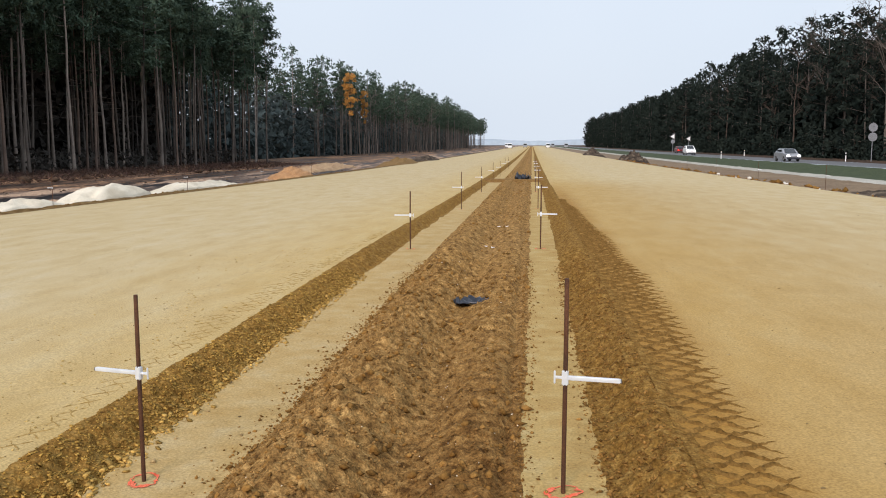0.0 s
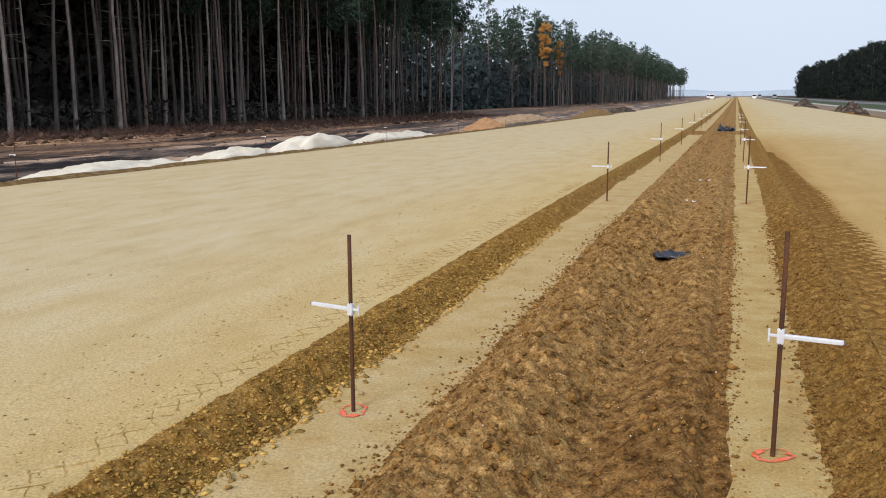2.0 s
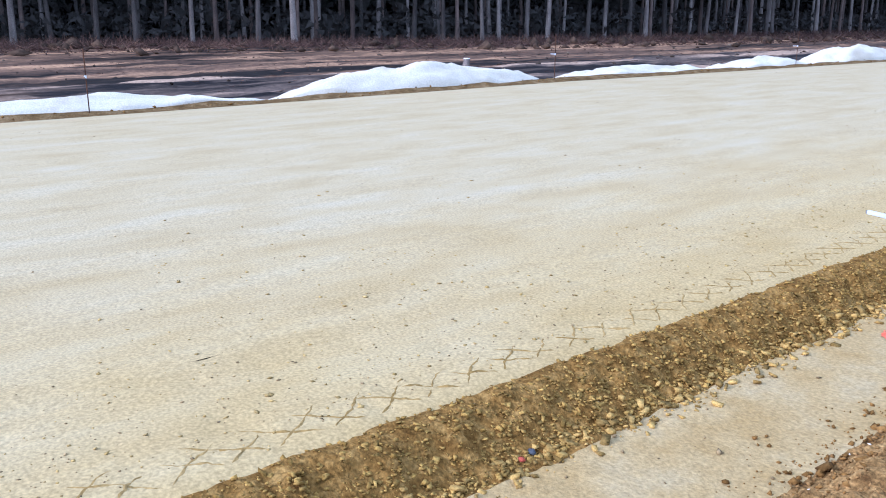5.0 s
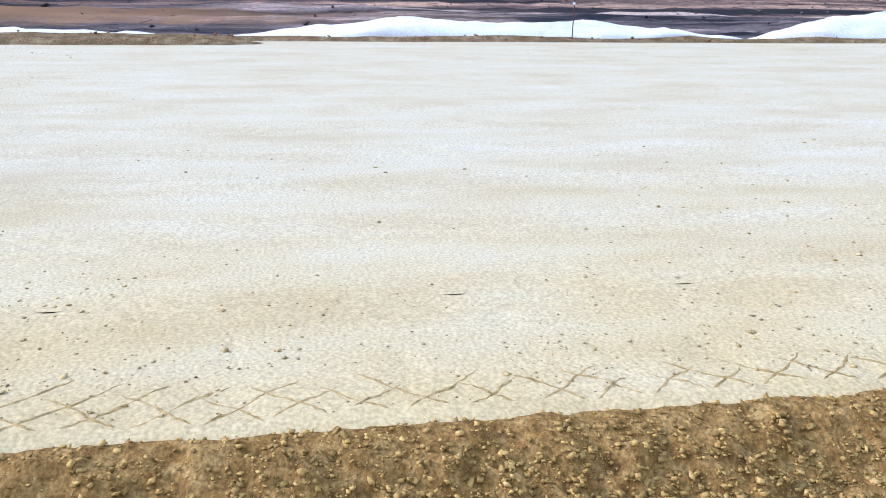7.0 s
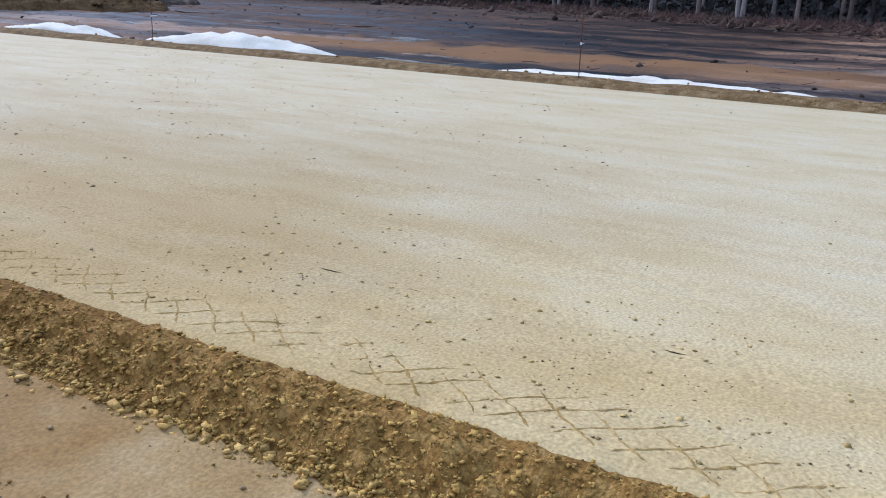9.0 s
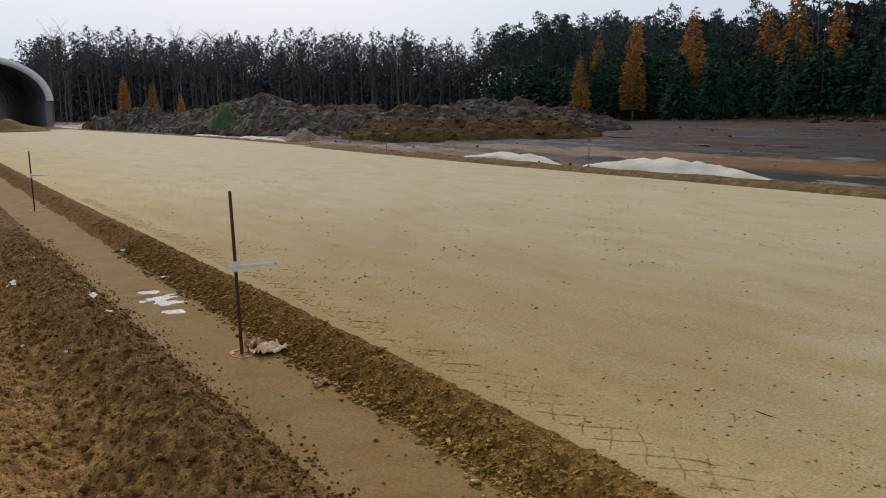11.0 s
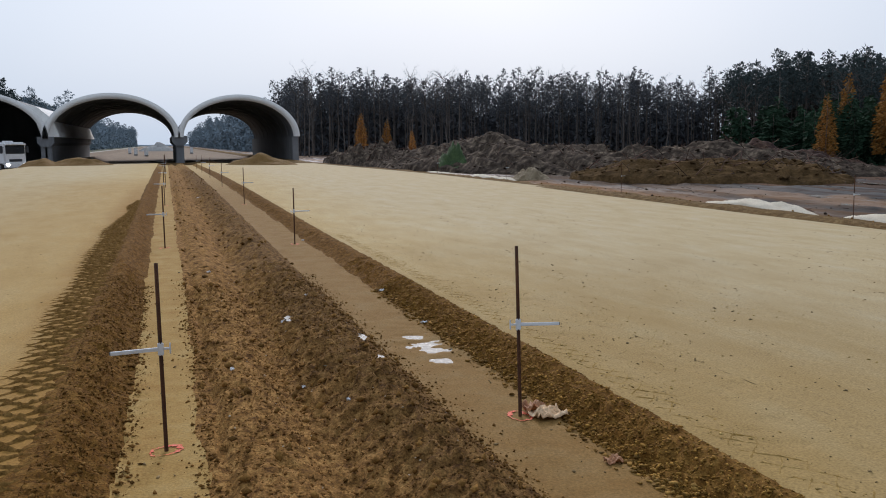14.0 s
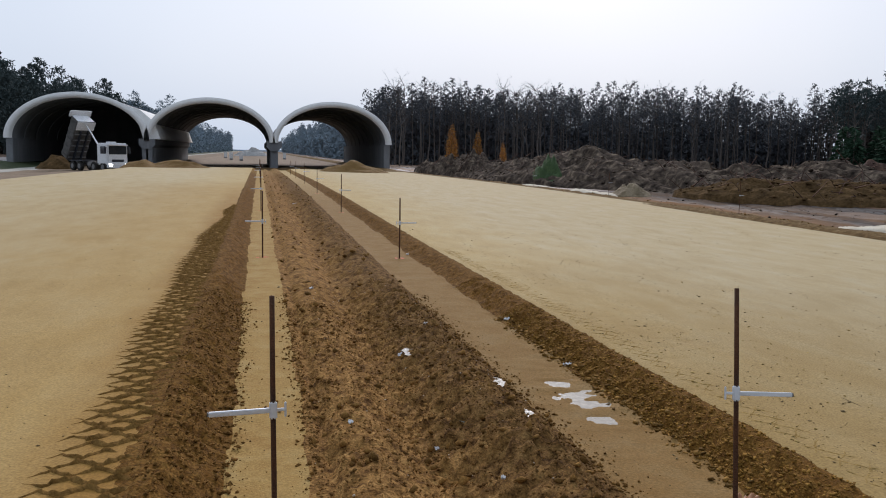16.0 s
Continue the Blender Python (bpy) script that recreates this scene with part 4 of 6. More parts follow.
# ---- heaps ----
def heap(name, cx, cy, rx, ry, h, mat, label, category, turn=0.0, rough=0.25, seed=0, kind="", flat_top=1.0, n=40, group="", clods=0, clod_mat=None):
    """A free-standing heap as a closed lumpy mound on the ground."""
    a = np.linspace(-1, 1, n)
    U, W = np.meshgrid(a, a, indexing="ij")
    # squeeze the square patch onto a disc
    X, Y = U * np.sqrt(1 - W * W / 2), W * np.sqrt(1 - U * U / 2)
    R = np.sqrt(X * X + Y * Y)
    wob = 1 + 0.35 * (fbm(X * 1.6 + seed, Y * 1.6 + seed * 3, 3) - 0.5)
    prof = np.clip(1 - (R / wob), 0, 1)
    prof = (1 - (1 - prof) ** 2) ** (1.2 / flat_top) if flat_top != 1 else prof ** 0.85
    lump = 1 + rough * 2 * (fbm(X * 4 + seed * 7, Y * 4 + seed, 4) - 0.5)
    small = rough * 0.4 * (fbm(X * 14 + seed, Y * 14, 3) - 0.5)
    c, s = math.cos(turn), math.sin(turn)
    px, py = X * rx, Y * ry
    wx, wy = cx + px * c - py * s, cy + px * s + py * c
    Z = ground_z(wx, wy) - 0.06 + h * (prof * lump + small * smooth(0.0, 0.3, prof))
    Z = np.where(R > 0.985, ground_z(wx, wy) - 0.15, Z)
    v = np.stack([wx, wy, Z], -1).reshape(-1, 3)
    i = np.arange(n * n).reshape(n, n)
    f = np.stack([i[:-1, :-1], i[1:, :-1], i[1:, 1:], i[:-1, 1:]], -1).reshape(-1, 4)
    ob = put(name, mesh_of(name, v, f, [mat], shade=True), label=label, category=category, kind=kind, group=group)
    if clods:
        inner = v[(R < 0.92).reshape(-1)]
        pick = inner[RNG.integers(0, len(inner), clods)] + np.stack([RNG.normal(0, 0.2, clods), RNG.normal(0, 0.2, clods), RNG.normal(0, 0.03, clods)], -1)
        scatter("bank_clods", pick[:, :2], lambda a, b: pick[:, 2], 0.03 + 0.17 * RNG.random(clods) ** 3, clod_mat or mat, "broken clods and lumps on the spoil", "soil clods", flat=0.5, sink=0.4, fine=False)
        k2 = clods // 6
        pk = inner[RNG.integers(0, len(inner), k2)]
        HEAP_TOPS.append(pk)
    return ob


HEAP_TOPS = []
# the pale grey carries the haze of the distance
PALE_GRAVEL = material("pale_hazy_gravel", [(0.34, 0.33, 0.31), (0.46, 0.45, 0.43)], scale=0.6, fine=4, bump=0.3)
SH = "long low heap of white sand along the road edge"
for i, (y0, y1, h) in enumerate([(-22.2, -18.0, 0.40), (-16.9, -11.8, 0.46), (-9.4, -1.0, 0.34), (-1.8, 7.4, 0.46), (7.6, 13.9, 0.62), (14.7, 21.6, 0.42), (21.2, 25.6, 0.44), (25.8, 31.5, 0.62), (31.0, 43.5, 0.50), (-42.5, -37.2, 0.34), (-50.0, -43.6, 0.22), (-61.5, -54.5, 0.15)]):
    heap("white_sand_mound", -14.8 + 0.15 * math.sin(i * 2.1), (y0 + y1) / 2, 1.0, (y1 - y0) / 2 + 0.7, h * 1.08, WHITE_SAND, SH, "sand mound", rough=0.35, flat_top=1.5, seed=i + 1, n=44, group="white sand mounds")
# spoil banks beside the west carriageway
heap("spoil_bank", -24.0, -66.0, 6.5, 20.0, 2.0, GREY_EARTH, "long grey-brown spoil bank with clods", "earth bank", turn=0.12, flat_top=1.8, rough=0.75, seed=31, n=120, clods=1600)
heap("spoil_bank", -31.0, -49.0, 6.5, 12.0, 1.35, GREY_EARTH, "grey-brown spoil bank with roots", "earth bank", turn=0.5, flat_top=1.8, rough=0.8, seed=37, n=110, clods=1200)
heap("spoil_bank", -20.2, -90.0, 4.4, 13.0, 1.9, GREY_EARTH, "dark spoil bank beside the tunnel portal", "earth bank", turn=0.05, flat_top=1.6, rough=0.85, seed=35, n=80, clods=900)
heap("spoil_mound", -25.8, -39.5, 3.4, 7.2, 1.1, BROWN_EARTH, "dark brown peaty spoil heap", "earth heap", turn=0.72, flat_top=2.0, rough=0.5, seed=41, n=90, clods=900)
heap("brush_mound", -43.0, -58.0, 4.0, 8.0, 1.8, BRUSH, "dark tangled pile of stumps and roots", "brush pile", turn=0.8, rough=0.7, seed=43, n=60, clods=700)
heap("tan_spoil_mound", -18.6, -45.0, 1.2, 1.6, 0.75, material("pale_tan_spoil", [(0.15, 0.11, 0.06), (0.27, 0.215, 0.135)], scale=1.5, fine=12, bump=0.6), "small pale tan spoil heap", "earth heap", rough=0.5, seed=47)
ivy = material("green_weeds", [(0.03, 0.055, 0.02), (0.07, 0.11, 0.04)], scale=2, fine=14, bump=0.6)
heap("weedy_mound", -19.8, -62.0, 1.6, 3.4, 1.9, ivy, "spoil heap overgrown with green weeds", "earth heap", rough=0.6, seed=51)
heap("orange_mound", -17.2, 62.0, 1.6, 3.4, 0.95, material("orange_sand", [(0.34, 0.17, 0.07), (0.46, 0.26, 0.12)], scale=1.5, fine=12, bump=0.5), "orange-brown sand heap beside the road", "earth heap", rough=0.4, seed=53)
heap("sand_mound", -14.8, 96.0, 2.2, 9.0, 0.95, PILE_SAND, "brown sand heap by the far road edge", "earth heap", rough=0.4, seed=57)
heap("grey_mound", -15.0, 120.0, 2.4, 8.0, 1.0, GREY_EARTH, "grey earth heap by the far road edge", "earth heap", rough=0.5, seed=59)
heap("orange_ridge", -20.0, 84.0, 1.4, 14.0, 0.8, material("orange_ridge_sand", [(0.34, 0.20, 0.10), (0.50, 0.34, 0.19)], scale=1.0, fine=12, bump=0.5), "low orange sand ridge by the road", "earth heap", rough=0.5, seed=61)
heap("earth_mound", 13.0, 112.0, 2.0, 4.0, 1.7, GREY_EARTH, "dark earth heap beside the road base", "earth heap", rough=0.5, seed=63)
heap("earth_mound", 11.5, 165.0, 2.5, 5.0, 1.5, GREY_EARTH, "dark earth heap beside the road base", "earth heap", rough=0.5, seed=67)
heap("tipped_sand", -7.6, -78.0, 4.3, 3.0, 1.6, PILE_SAND, "tipped brown sand pile at the road end", "sand pile", rough=0.25, seed=71)
heap("tipped_sand", 7.3, -81.0, 5.6, 3.2, 1.5, PILE_SAND, "tipped brown sand pile at the road end", "sand pile", rough=0.3, seed=73)
heap("tipped_sand", 19.6, -93.0, 2.0, 1.6, 1.5, BROWN_EARTH, "dark sand pile behind the tipper truck", "sand pile", rough=0.3, seed=75)
heap("end_bank", -1.0, -100.0, 13.0, 3.0, 0.55, BROWN_EARTH, "low dark earth bank before the tunnels", "earth bank", rough=0.6, seed=77)
heap("site_mound", 2.5, -330.0, 7.0, 5.0, 3.0, PALE_GRAVEL, "grey gravel mound beyond the tunnels", "gravel heap", rough=0.3, seed=79)
heap("chippings_bank", 15.5, 33.0, 2.2, 12.0, 0.55, GREY_EARTH, "grey rubble bank beside the road base", "earth bank", rough=0.7, seed=83)


# ---- litter and puddles ----
def crumple(name, x, y, r, h, mat, label, category, zfun=median_z, seed=0, holes=0.0):
    k = 14
    a = np.linspace(-1, 1, k)
    U, W = np.meshgrid(a, a, indexing="ij")
    jig = 0.25 * r * (fbm(U * 2.2 + seed, W * 2.2, 3) - 0.5)
    X = x + r * U * (0.8 + 0.4 * fbm(W * 1.5 + seed, U, 2)) + jig
    Y = y + r * W * (0.6 + 0.5 * fbm(U * 1.5, W + seed, 2)) - jig
    base = zfun(X, Y)
    Z = float(np.mean(base)) + 0.008 + h * np.abs(fbm(U * 2.5 + seed, W * 2.5 + seed, 4) - 0.35) * 2.2
    Z = np.maximum(Z, base + 0.004)
    i = np.arange(k * k).reshape(k, k)
    f = np.stack([i[:-1, :-1], i[1:, :-1], i[1:, 1:], i[:-1, 1:]], -1).reshape(-1, 4)
    ob = put(name, mesh_of(name, np.stack([X, Y, Z], -1).reshape(-1, 3), f, [mat]), label=label, category=category)
    so = ob.modifiers.new("thickness", "SOLIDIFY")
    so.thickness = 0.003
    return ob


bag = new("paper_bag")
crumple("sheet", -1.95, -5.93, 0.10, 0.07, PAPER, "pale crumpled paper", "", seed=3).parent = bag
crumple("lining", -1.92, -6.06, 0.075, 0.08, BROWN_PAPER, "red-brown inner paper", "", seed=9).parent = bag
tagged(bag, "crumpled torn paper bag lying beside a stake", "litter")
crumple("wrapper", -1.965, -5.10, 0.05, 0.035, BROWN_PAPER, "crumpled red-brown wrapper on the sand edge", "litter", seed=5)
SCRAP = "small crumpled white scrap on bare ground"
for i, (x, y, r) in enumerate([(-2.02, -8.9, 0.06), (-2.06, -10.8, 0.06), (-0.79, -6.45, 0.022), (-0.62, -7.25, 0.024), (-0.66, -29.1, 0.12), (-0.49, 14.6, 0.06), (-0.62, 14.9, 0.05), (-0.55, 19.0, 0.07), (-0.35, 18.2, 0.06), (-0.13, -7.35, 0.03), (-0.75, -9.4, 0.05), (-1.05, -9.9, 0.04), (-0.2, -12.5, 0.05), (-2.0, -16.5, 0.05)]):
    crumple("paper_scrap", x, y, r * 0.45, 0.025, WHITE_LITTER, SCRAP, "litter", seed=11 + i)
crumple("plastic_scrap", -0.49, 9.2, 0.17, 0.09, BLACK_PLASTIC, "crumpled black plastic lying in the soil", "litter", seed=27)
crumple("plastic_sheet", -0.30, 45.0, 0.35, 0.55, BLACK_PLASTIC, "black plastic sheeting heaped on the median", "litter", seed=29)


def puddle(x, y, rx, ry, z, seed):
    k = 36
    a = np.arange(k) * 2 * math.pi / k
    r = 0.85 + 0.3 * fbm(np.cos(a) * 2.6 + seed * 1.7, np.sin(a) * 2.6 + seed, 3)
    v = np.concatenate([[[x, y, z]], np.stack([x + rx * r * np.cos(a), y + ry * r * np.sin(a), np.full(k, z)], -1)])
    f = np.array([(0, 1 + i, 1 + (i + 1) % k) for i in range(k)])
    put("puddle", mesh_of("puddle", v, f, [SILT_WATER]), label="shallow silty puddle reflecting the pale sky", category="puddle", kind="structure")


puddle(-1.80, -8.4, 0.20, 1.6, -0.043, 1)
for i, (x, y, rx, ry) in enumerate([(-1.04, -7.5, 0.26, 0.2), (-1.06, -8.3, 0.28, 0.2), (-1.0, -9.3, 0.26, 0.22)]):
    gx, gy2 = np.meshgrid(np.linspace(x - rx, x + rx, 40), np.linspace(y - ry, y + ry, 40))
    puddle(x, y, rx, ry, float(np.percentile(median_z(gx, gy2), 17)), i + 9)

# rain water standing in the ruts of the mud
for i in range(16):
    x, y = -19.5 - 1.1 * i + 3.0 * math.sin(i * 2.3), -13.0 - 1.7 * i + 4.0 * math.sin(i * 1.7)
    gx, gy2 = np.meshgrid(np.linspace(x - 0.9, x + 0.9, 24), np.linspace(y - 2.5, y + 2.5, 24))
    puddle(x, y, 0.9, 2.6, float(np.percentile(ground_z(gx, gy2), 22)), i + 21)

# cross strip where a service trench passes the median
cross = a_box(-2.3, 0.9, 44.2, 45.2, float(grade(45)) - 0.1, float(grade(45)) + 0.13, 0.04)
cr = new("trench_cover")
part("fill", cross, PILE_SAND, cr)
tagged(cr, "brown sand filling across the median trench", "trench fill", kind="structure")


# ---- trees ----
def tri_clump(rng, centre, radius, count, size, squash=0.6, slim=0.2):
    """Needle sprays as small triangles spread through a ball."""
    d = rng.normal(0, 1, (count, 3))
    d /= np.linalg.norm(d, axis=1)[:, None]
    c = centre + d * (radius * rng.random(count) ** 0.5)[:, None] * np.array([1, 1, squash])
    a = rng.normal(0, 1, (count, 3))
    a /= np.linalg.norm(a, axis=1)[:, None]
    b = np.cross(a, rng.normal(0, 1, (count, 3)))
    b /= np.linalg.norm(b, axis=1)[:, None] + 1e-9
    s = size * rng.uniform(0.6, 1.4, (count, 1))
    s = s * 1.45
    v = np.stack([c + a * s, c - 0.5 * a * s + b * s * slim, c - 0.5 * a * s - b * s * slim], 1).reshape(-1, 3)
    return v, np.arange(count * 3).reshape(-1, 3)


def pine_np(seed, height, crown_from=0.62, clumps=54, per=42, size=0.15, spread=2.0, sides=7, limb=4):
    rng = np.random.default_rng(seed)
    lean = rng.normal(0, 0.012, 2)
    k = 9
    hs = np.linspace(0, height, k)
    bend = np.cumsum(rng.normal(0, 0.05, (k, 2)), 0)
    pts = np.stack([lean[0] * hs + bend[:, 0], lean[1] * hs + bend[:, 1], hs], -1)
    pts[0, 2] = -0.3
    rad = 0.122 * (1 - 0.80 * hs / height) * (height / 18)
    rad[0] *= 1.25
    wood = [tube_np(pts, rad, sides)]
    leaf = []

    def on_trunk(h):
        return np.array([np.interp(h, hs, pts[:, 0]), np.interp(h, hs, pts[:, 1]), h])
    for i in range(clumps):
        u = rng.random() ** 0.8
        h = height * (crown_from + (1 - crown_from) * u)
        reach = spread * (0.35 + 0.65 * math.sin(math.pi * min(1, 0.18 + 0.8 * (1 - u)))) * rng.uniform(0.35, 1.0)
        az = rng.uniform(0, 2 * math.pi)
        p0 = on_trunk(h)
        p1 = p0 + np.array([math.cos(az) * reach, math.sin(az) * reach, rng.uniform(-0.1, 0.55)])
        if i % limb == 0:
            wood.append(tube_np([p0, (p0 + p1) / 2 + [0, 0, 0.1], p1], [0.035, 0.025, 0.012], 3))
        leaf.append(tri_clump(rng, p1, rng.uniform(0.5, 0.95), per, size, slim=0.4))
    for i in range(8):
        h = height * rng.uniform(0.4 * crown_from, crown_from)
        az = rng.uniform(0, 2 * math.pi)
        p0 = on_trunk(h)
        r = rng.uniform(0.4, 1.3)
        wood.append(tube_np([p0, p0 + np.array([math.cos(az) * r, math.sin(az) * r, rng.uniform(-0.2, 0.3)])], [0.018, 0.006], 3))
    return merge(wood), merge(leaf)


def dome_np(seed, height, crown_from, radius, clumps, per, size, trunk=0.11, squash=0.55):
    """Pine of a stand: bare bending trunk under an uneven crown of many rounded needle clumps."""
    rng = np.random.default_rng(seed)
    bend = rng.normal(0, 0.18, 2)
    top = np.array([bend[0] * 1.6, bend[1] * 1.6, height * 0.97])
    mid = np.array([bend[0], bend[1], height * 0.5])
    wood = [tube_np([(0, 0, -0.3), mid, top], [trunk * height / 18, 0.7 * trunk * height / 18, 0.03], 5)]
    leaf = []
    for i in range(clumps):
        u = (i + rng.random()) / clumps
        h = height * (crown_from + (0.98 - crown_from) * u)
        wide = radius * (0.30 + 0.70 * math.sin(math.pi * min(1.0, 0.22 + 0.70 * u)) ** 0.8) * rng.uniform(0.35, 1.1)
        if u > 0.93:
            wide *= 0.4
        az = 2.4 * i + rng.uniform(-0.7, 0.7)
        at = mid + (top - mid) * max(0.0, (h / height - 0.5) / 0.47)
        p0 = np.array([at[0], at[1], h - 0.3])
        p1 = np.array([at[0] + wide * math.cos(az), at[1] + wide * math.sin(az), h + 0.12 * wide])
        if i % 2 == 0:
            wood.append(tube_np([p0, p1], [0.045, 0.015], 3))
        leaf.append(tri_clump(rng, p1, radius * rng.uniform(0.26, 0.50), per, size, squash=squash, slim=0.32))
    for i in range(5):
        h = height * rng.uniform(0.3, 1.0) * crown_from
        a = rng.uniform(0, 2 * math.pi)
        q = rng.uniform(0.4, 1.2)
        wood.append(tube_np([(bend[0] * 0.7, bend[1] * 0.7, h), (bend[0] * 0.7 + q * math.cos(a), bend[1] * 0.7 + q * math.sin(a), h + rng.uniform(-0.2, 0.3))], [0.02, 0.006], 3))
    return merge(wood), merge(leaf)


def cone_np(seed, height, base=0.12, count=1300, size=0.30, width=0.26, airy=False, taper=0.8):
    """Spruce or larch: drooping sprays in a ragged cone round a thin trunk."""
    rng = np.random.default_rng(seed)
    wood = [tube_np([(0, 0, -0.3), (0.03, 0, height * 0.5), (0, 0.02, height)], [0.012 * height, 0.007 * height, 0.01], 6)]
    u = 1 - np.sqrt(rng.random(count)) * 0.98
    h = height * (base + (1 - base) * u)
    lay = np.floor(h / 0.55)
    rng2 = np.random.default_rng(seed + 5)
    lay_w = rng2.uniform(0.7, 1.15, 80)[lay.astype(int) % 80]
    rmax = width * height * (1 - u) ** taper * lay_w + 0.12
    r = rmax * rng.random(count) ** (0.45 if not airy else 0.7)
    az = rng.uniform(0, 2 * math.pi, count) + 0.4 * np.sin(lay)
    c = np.stack([r * np.cos(az), r * np.sin(az), h - 0.25 * r], -1)
    outw = np.stack([np.cos(az), np.sin(az), rng.uniform(-0.7, 0.1, count)], -1)
    outw /= np.linalg.norm(outw, axis=1)[:, None]
    b = np.cross(outw, rng.normal(0, 1, (count, 3)))
    b /= np.linalg.norm(b, axis=1)[:, None] + 1e-9
    s = size * rng.uniform(0.6, 1.4, (count, 1))
    v = np.stack([c + outw * s, c - outw * s * 0.5 + b * s * 0.42, c - outw * s * 0.5 - b * s * 0.42], 1).reshape(-1, 3)
    for i in range(14):
        hh = height * rng.uniform(0.1, 0.8)
        a = rng.uniform(0, 2 * math.pi)
        rr = width * height * (1 - hh / height) * 0.9
        wood.append(tube_np([(0, 0, hh), (rr * math.cos(a), rr * math.sin(a), hh - 0.2 * rr)], [0.025, 0.006], 3))
    return merge(wood), (v, np.arange(count * 3).reshape(-1, 3))


def bare_np(seed, height, twigs=70, spread=0.2):
    """Leafless broadleaf: trunk, rising limbs and fine twigs; the crown is its twigs."""
    rng = np.random.default_rng(seed)
    pts = [np.array([0, 0, -0.3])]
    for i in range(7):
        pts.append(pts[-1] + np.array([rng.normal(0, 0.15), rng.normal(0, 0.15), (height + 0.3) / 7.5]))
    rad = np.linspace(0.15, 0.03, 8) * height / 14
    wood = [tube_np(pts, rad, 6)]
    fine = []
    for i in range(22):
        k = rng.integers(3, 8)
        p0 = pts[k]
        az, up = rng.uniform(0, 2 * math.pi), rng.uniform(0.5, 1.3)
        ln = height * spread * rng.uniform(0.5, 1.1)
        d = np.array([math.cos(az), math.sin(az), up])
        d /= np.linalg.norm(d)
        p1 = p0 + d * ln
        wood.append(tube_np([p0, (p0 + p1) / 2 + rng.normal(0, 0.1, 3), p1], [0.05, 0.035, 0.015], 3))
        for j in range(max(3, twigs // 14)):
            t = rng.uniform(0.3, 1.0)
            q0 = p0 + (p1 - p0) * t
            e = d + rng.normal(0, 0.55, 3)
            e /= np.linalg.norm(e)
            l2 = ln * rng.uniform(0.25, 0.55)
            fine.append(tube_np([q0, q0 + e * l2], [0.016, 0.006], 3))
            for m in range(2 if twigs > 50 else 1):
                g = e + rng.normal(0, 0.6, 3)
                g /= np.linalg.norm(g)
                q1 = q0 + e * l2 * rng.uniform(0.4, 1)
                fine.append(tube_np([q1, q1 + g * l2 * 0.5], [0.010, 0.004], 3))
    return merge(wood), merge(fine)


def tree_thing(name, data, bark, leaf_mat, label, category, group):
    (wv, wf), (lv, lf) = data
    root = new(name)
    root.empty_display_size = 0.5
    put("trunk", mesh_of("trunk", wv, wf, [bark], shade=True), root)
    put("crown", mesh_of("crown", lv, lf, [leaf_mat]), root)
    return tagged(root, label, category, group)


def tree_pose(x, y, s, sz=None, turn=None):
    z = float(ground_z(np.array(float(x)), np.array(float(y))))
    return pose(x, y, z, 0, 0, RNG.uniform(0, 360) if turn is None else turn) @ Matrix.Diagonal((s, s, sz or s, 1))


def plant(template, spots):
    first = True
    for m in spots:
        if first:
            template.matrix_basis = m
            first = False
        else:
            copy_thing(template, m)


PINE = [pine_np(100 + i, 18.5 + 0.6 * (i % 3), crown_from=0.58 + 0.04 * (i % 3)) for i in range(6)]
pine_things = [tree_thing("pine_tree", d, BARK_RED if i in (1, 4) else BARK, NEEDLES, "tall slender pine with a high dark crown", "tree", "pines of the western forest edge") for i, d in enumerate(PINE)]

# the western forest edge: irregular rows, nearest to the road
spots = [[] for _ in range(6)]
taken = []
tries = 0
while len(taken) < 245 and tries < 9000:
    tries += 1
    y = RNG.uniform(-36, 118)
    x = float(forest_edge_x(y)) - 13.0 * RNG.random() ** 1.4
    if all((x - a) ** 2 + (y - b) ** 2 > 2.4 for a, b in taken):
        taken.append((x, y))
        spots[int(RNG.integers(0, 6))].append(tree_pose(x, y, RNG.uniform(0.82, 1.12), RNG.uniform(0.9, 1.12)))
spots[0].append(tree_pose(-33.0, 107.0, 0.9, 1.08))
spots[3].append(tree_pose(-33.6, 104.0, 0.85, 1.02))
for t, s in zip(pine_things, spots):
    plant(t, s)


def woods(name, templates, places, mats, label, sizes=(0.85, 1.15)):
    """A far or inner stand of trees as one mesh."""
    vq, fq, bq, vt, ft, bt = [], [], 0, [], [], 0
    for x, y in places:
        (wv, wf), (lv, lf) = templates[int(RNG.integers(0, len(templates)))]
        a, s, sz = RNG.uniform(0, 2 * math.pi), RNG.uniform(*sizes), RNG.uniform(*sizes)
        R = np.array([[math.cos(a) * s, -math.sin(a) * s, 0], [math.sin(a) * s, math.cos(a) * s, 0], [0, 0, sz]])
        o = np.array([x, y, float(ground_z(np.array(float(x)), np.array(float(y))))])
        vq.append(wv @ R.T + o)
        fq.append(wf + bq)
        bq += len(wv)
        vt.append(lv @ R.T + o)
        ft.append(lf + bt)
        bt += len(lv)
    root = new(name)
    put("trunks", mesh_of("trunks", np.concatenate(vq), np.concatenate(fq), [mats[0]], shade=True), root)
    put("crowns", mesh_of("crowns", np.concatenate(vt), np.concatenate(ft), [mats[1]]), root)
    return tagged(root, label, "woods", kind="stuff")


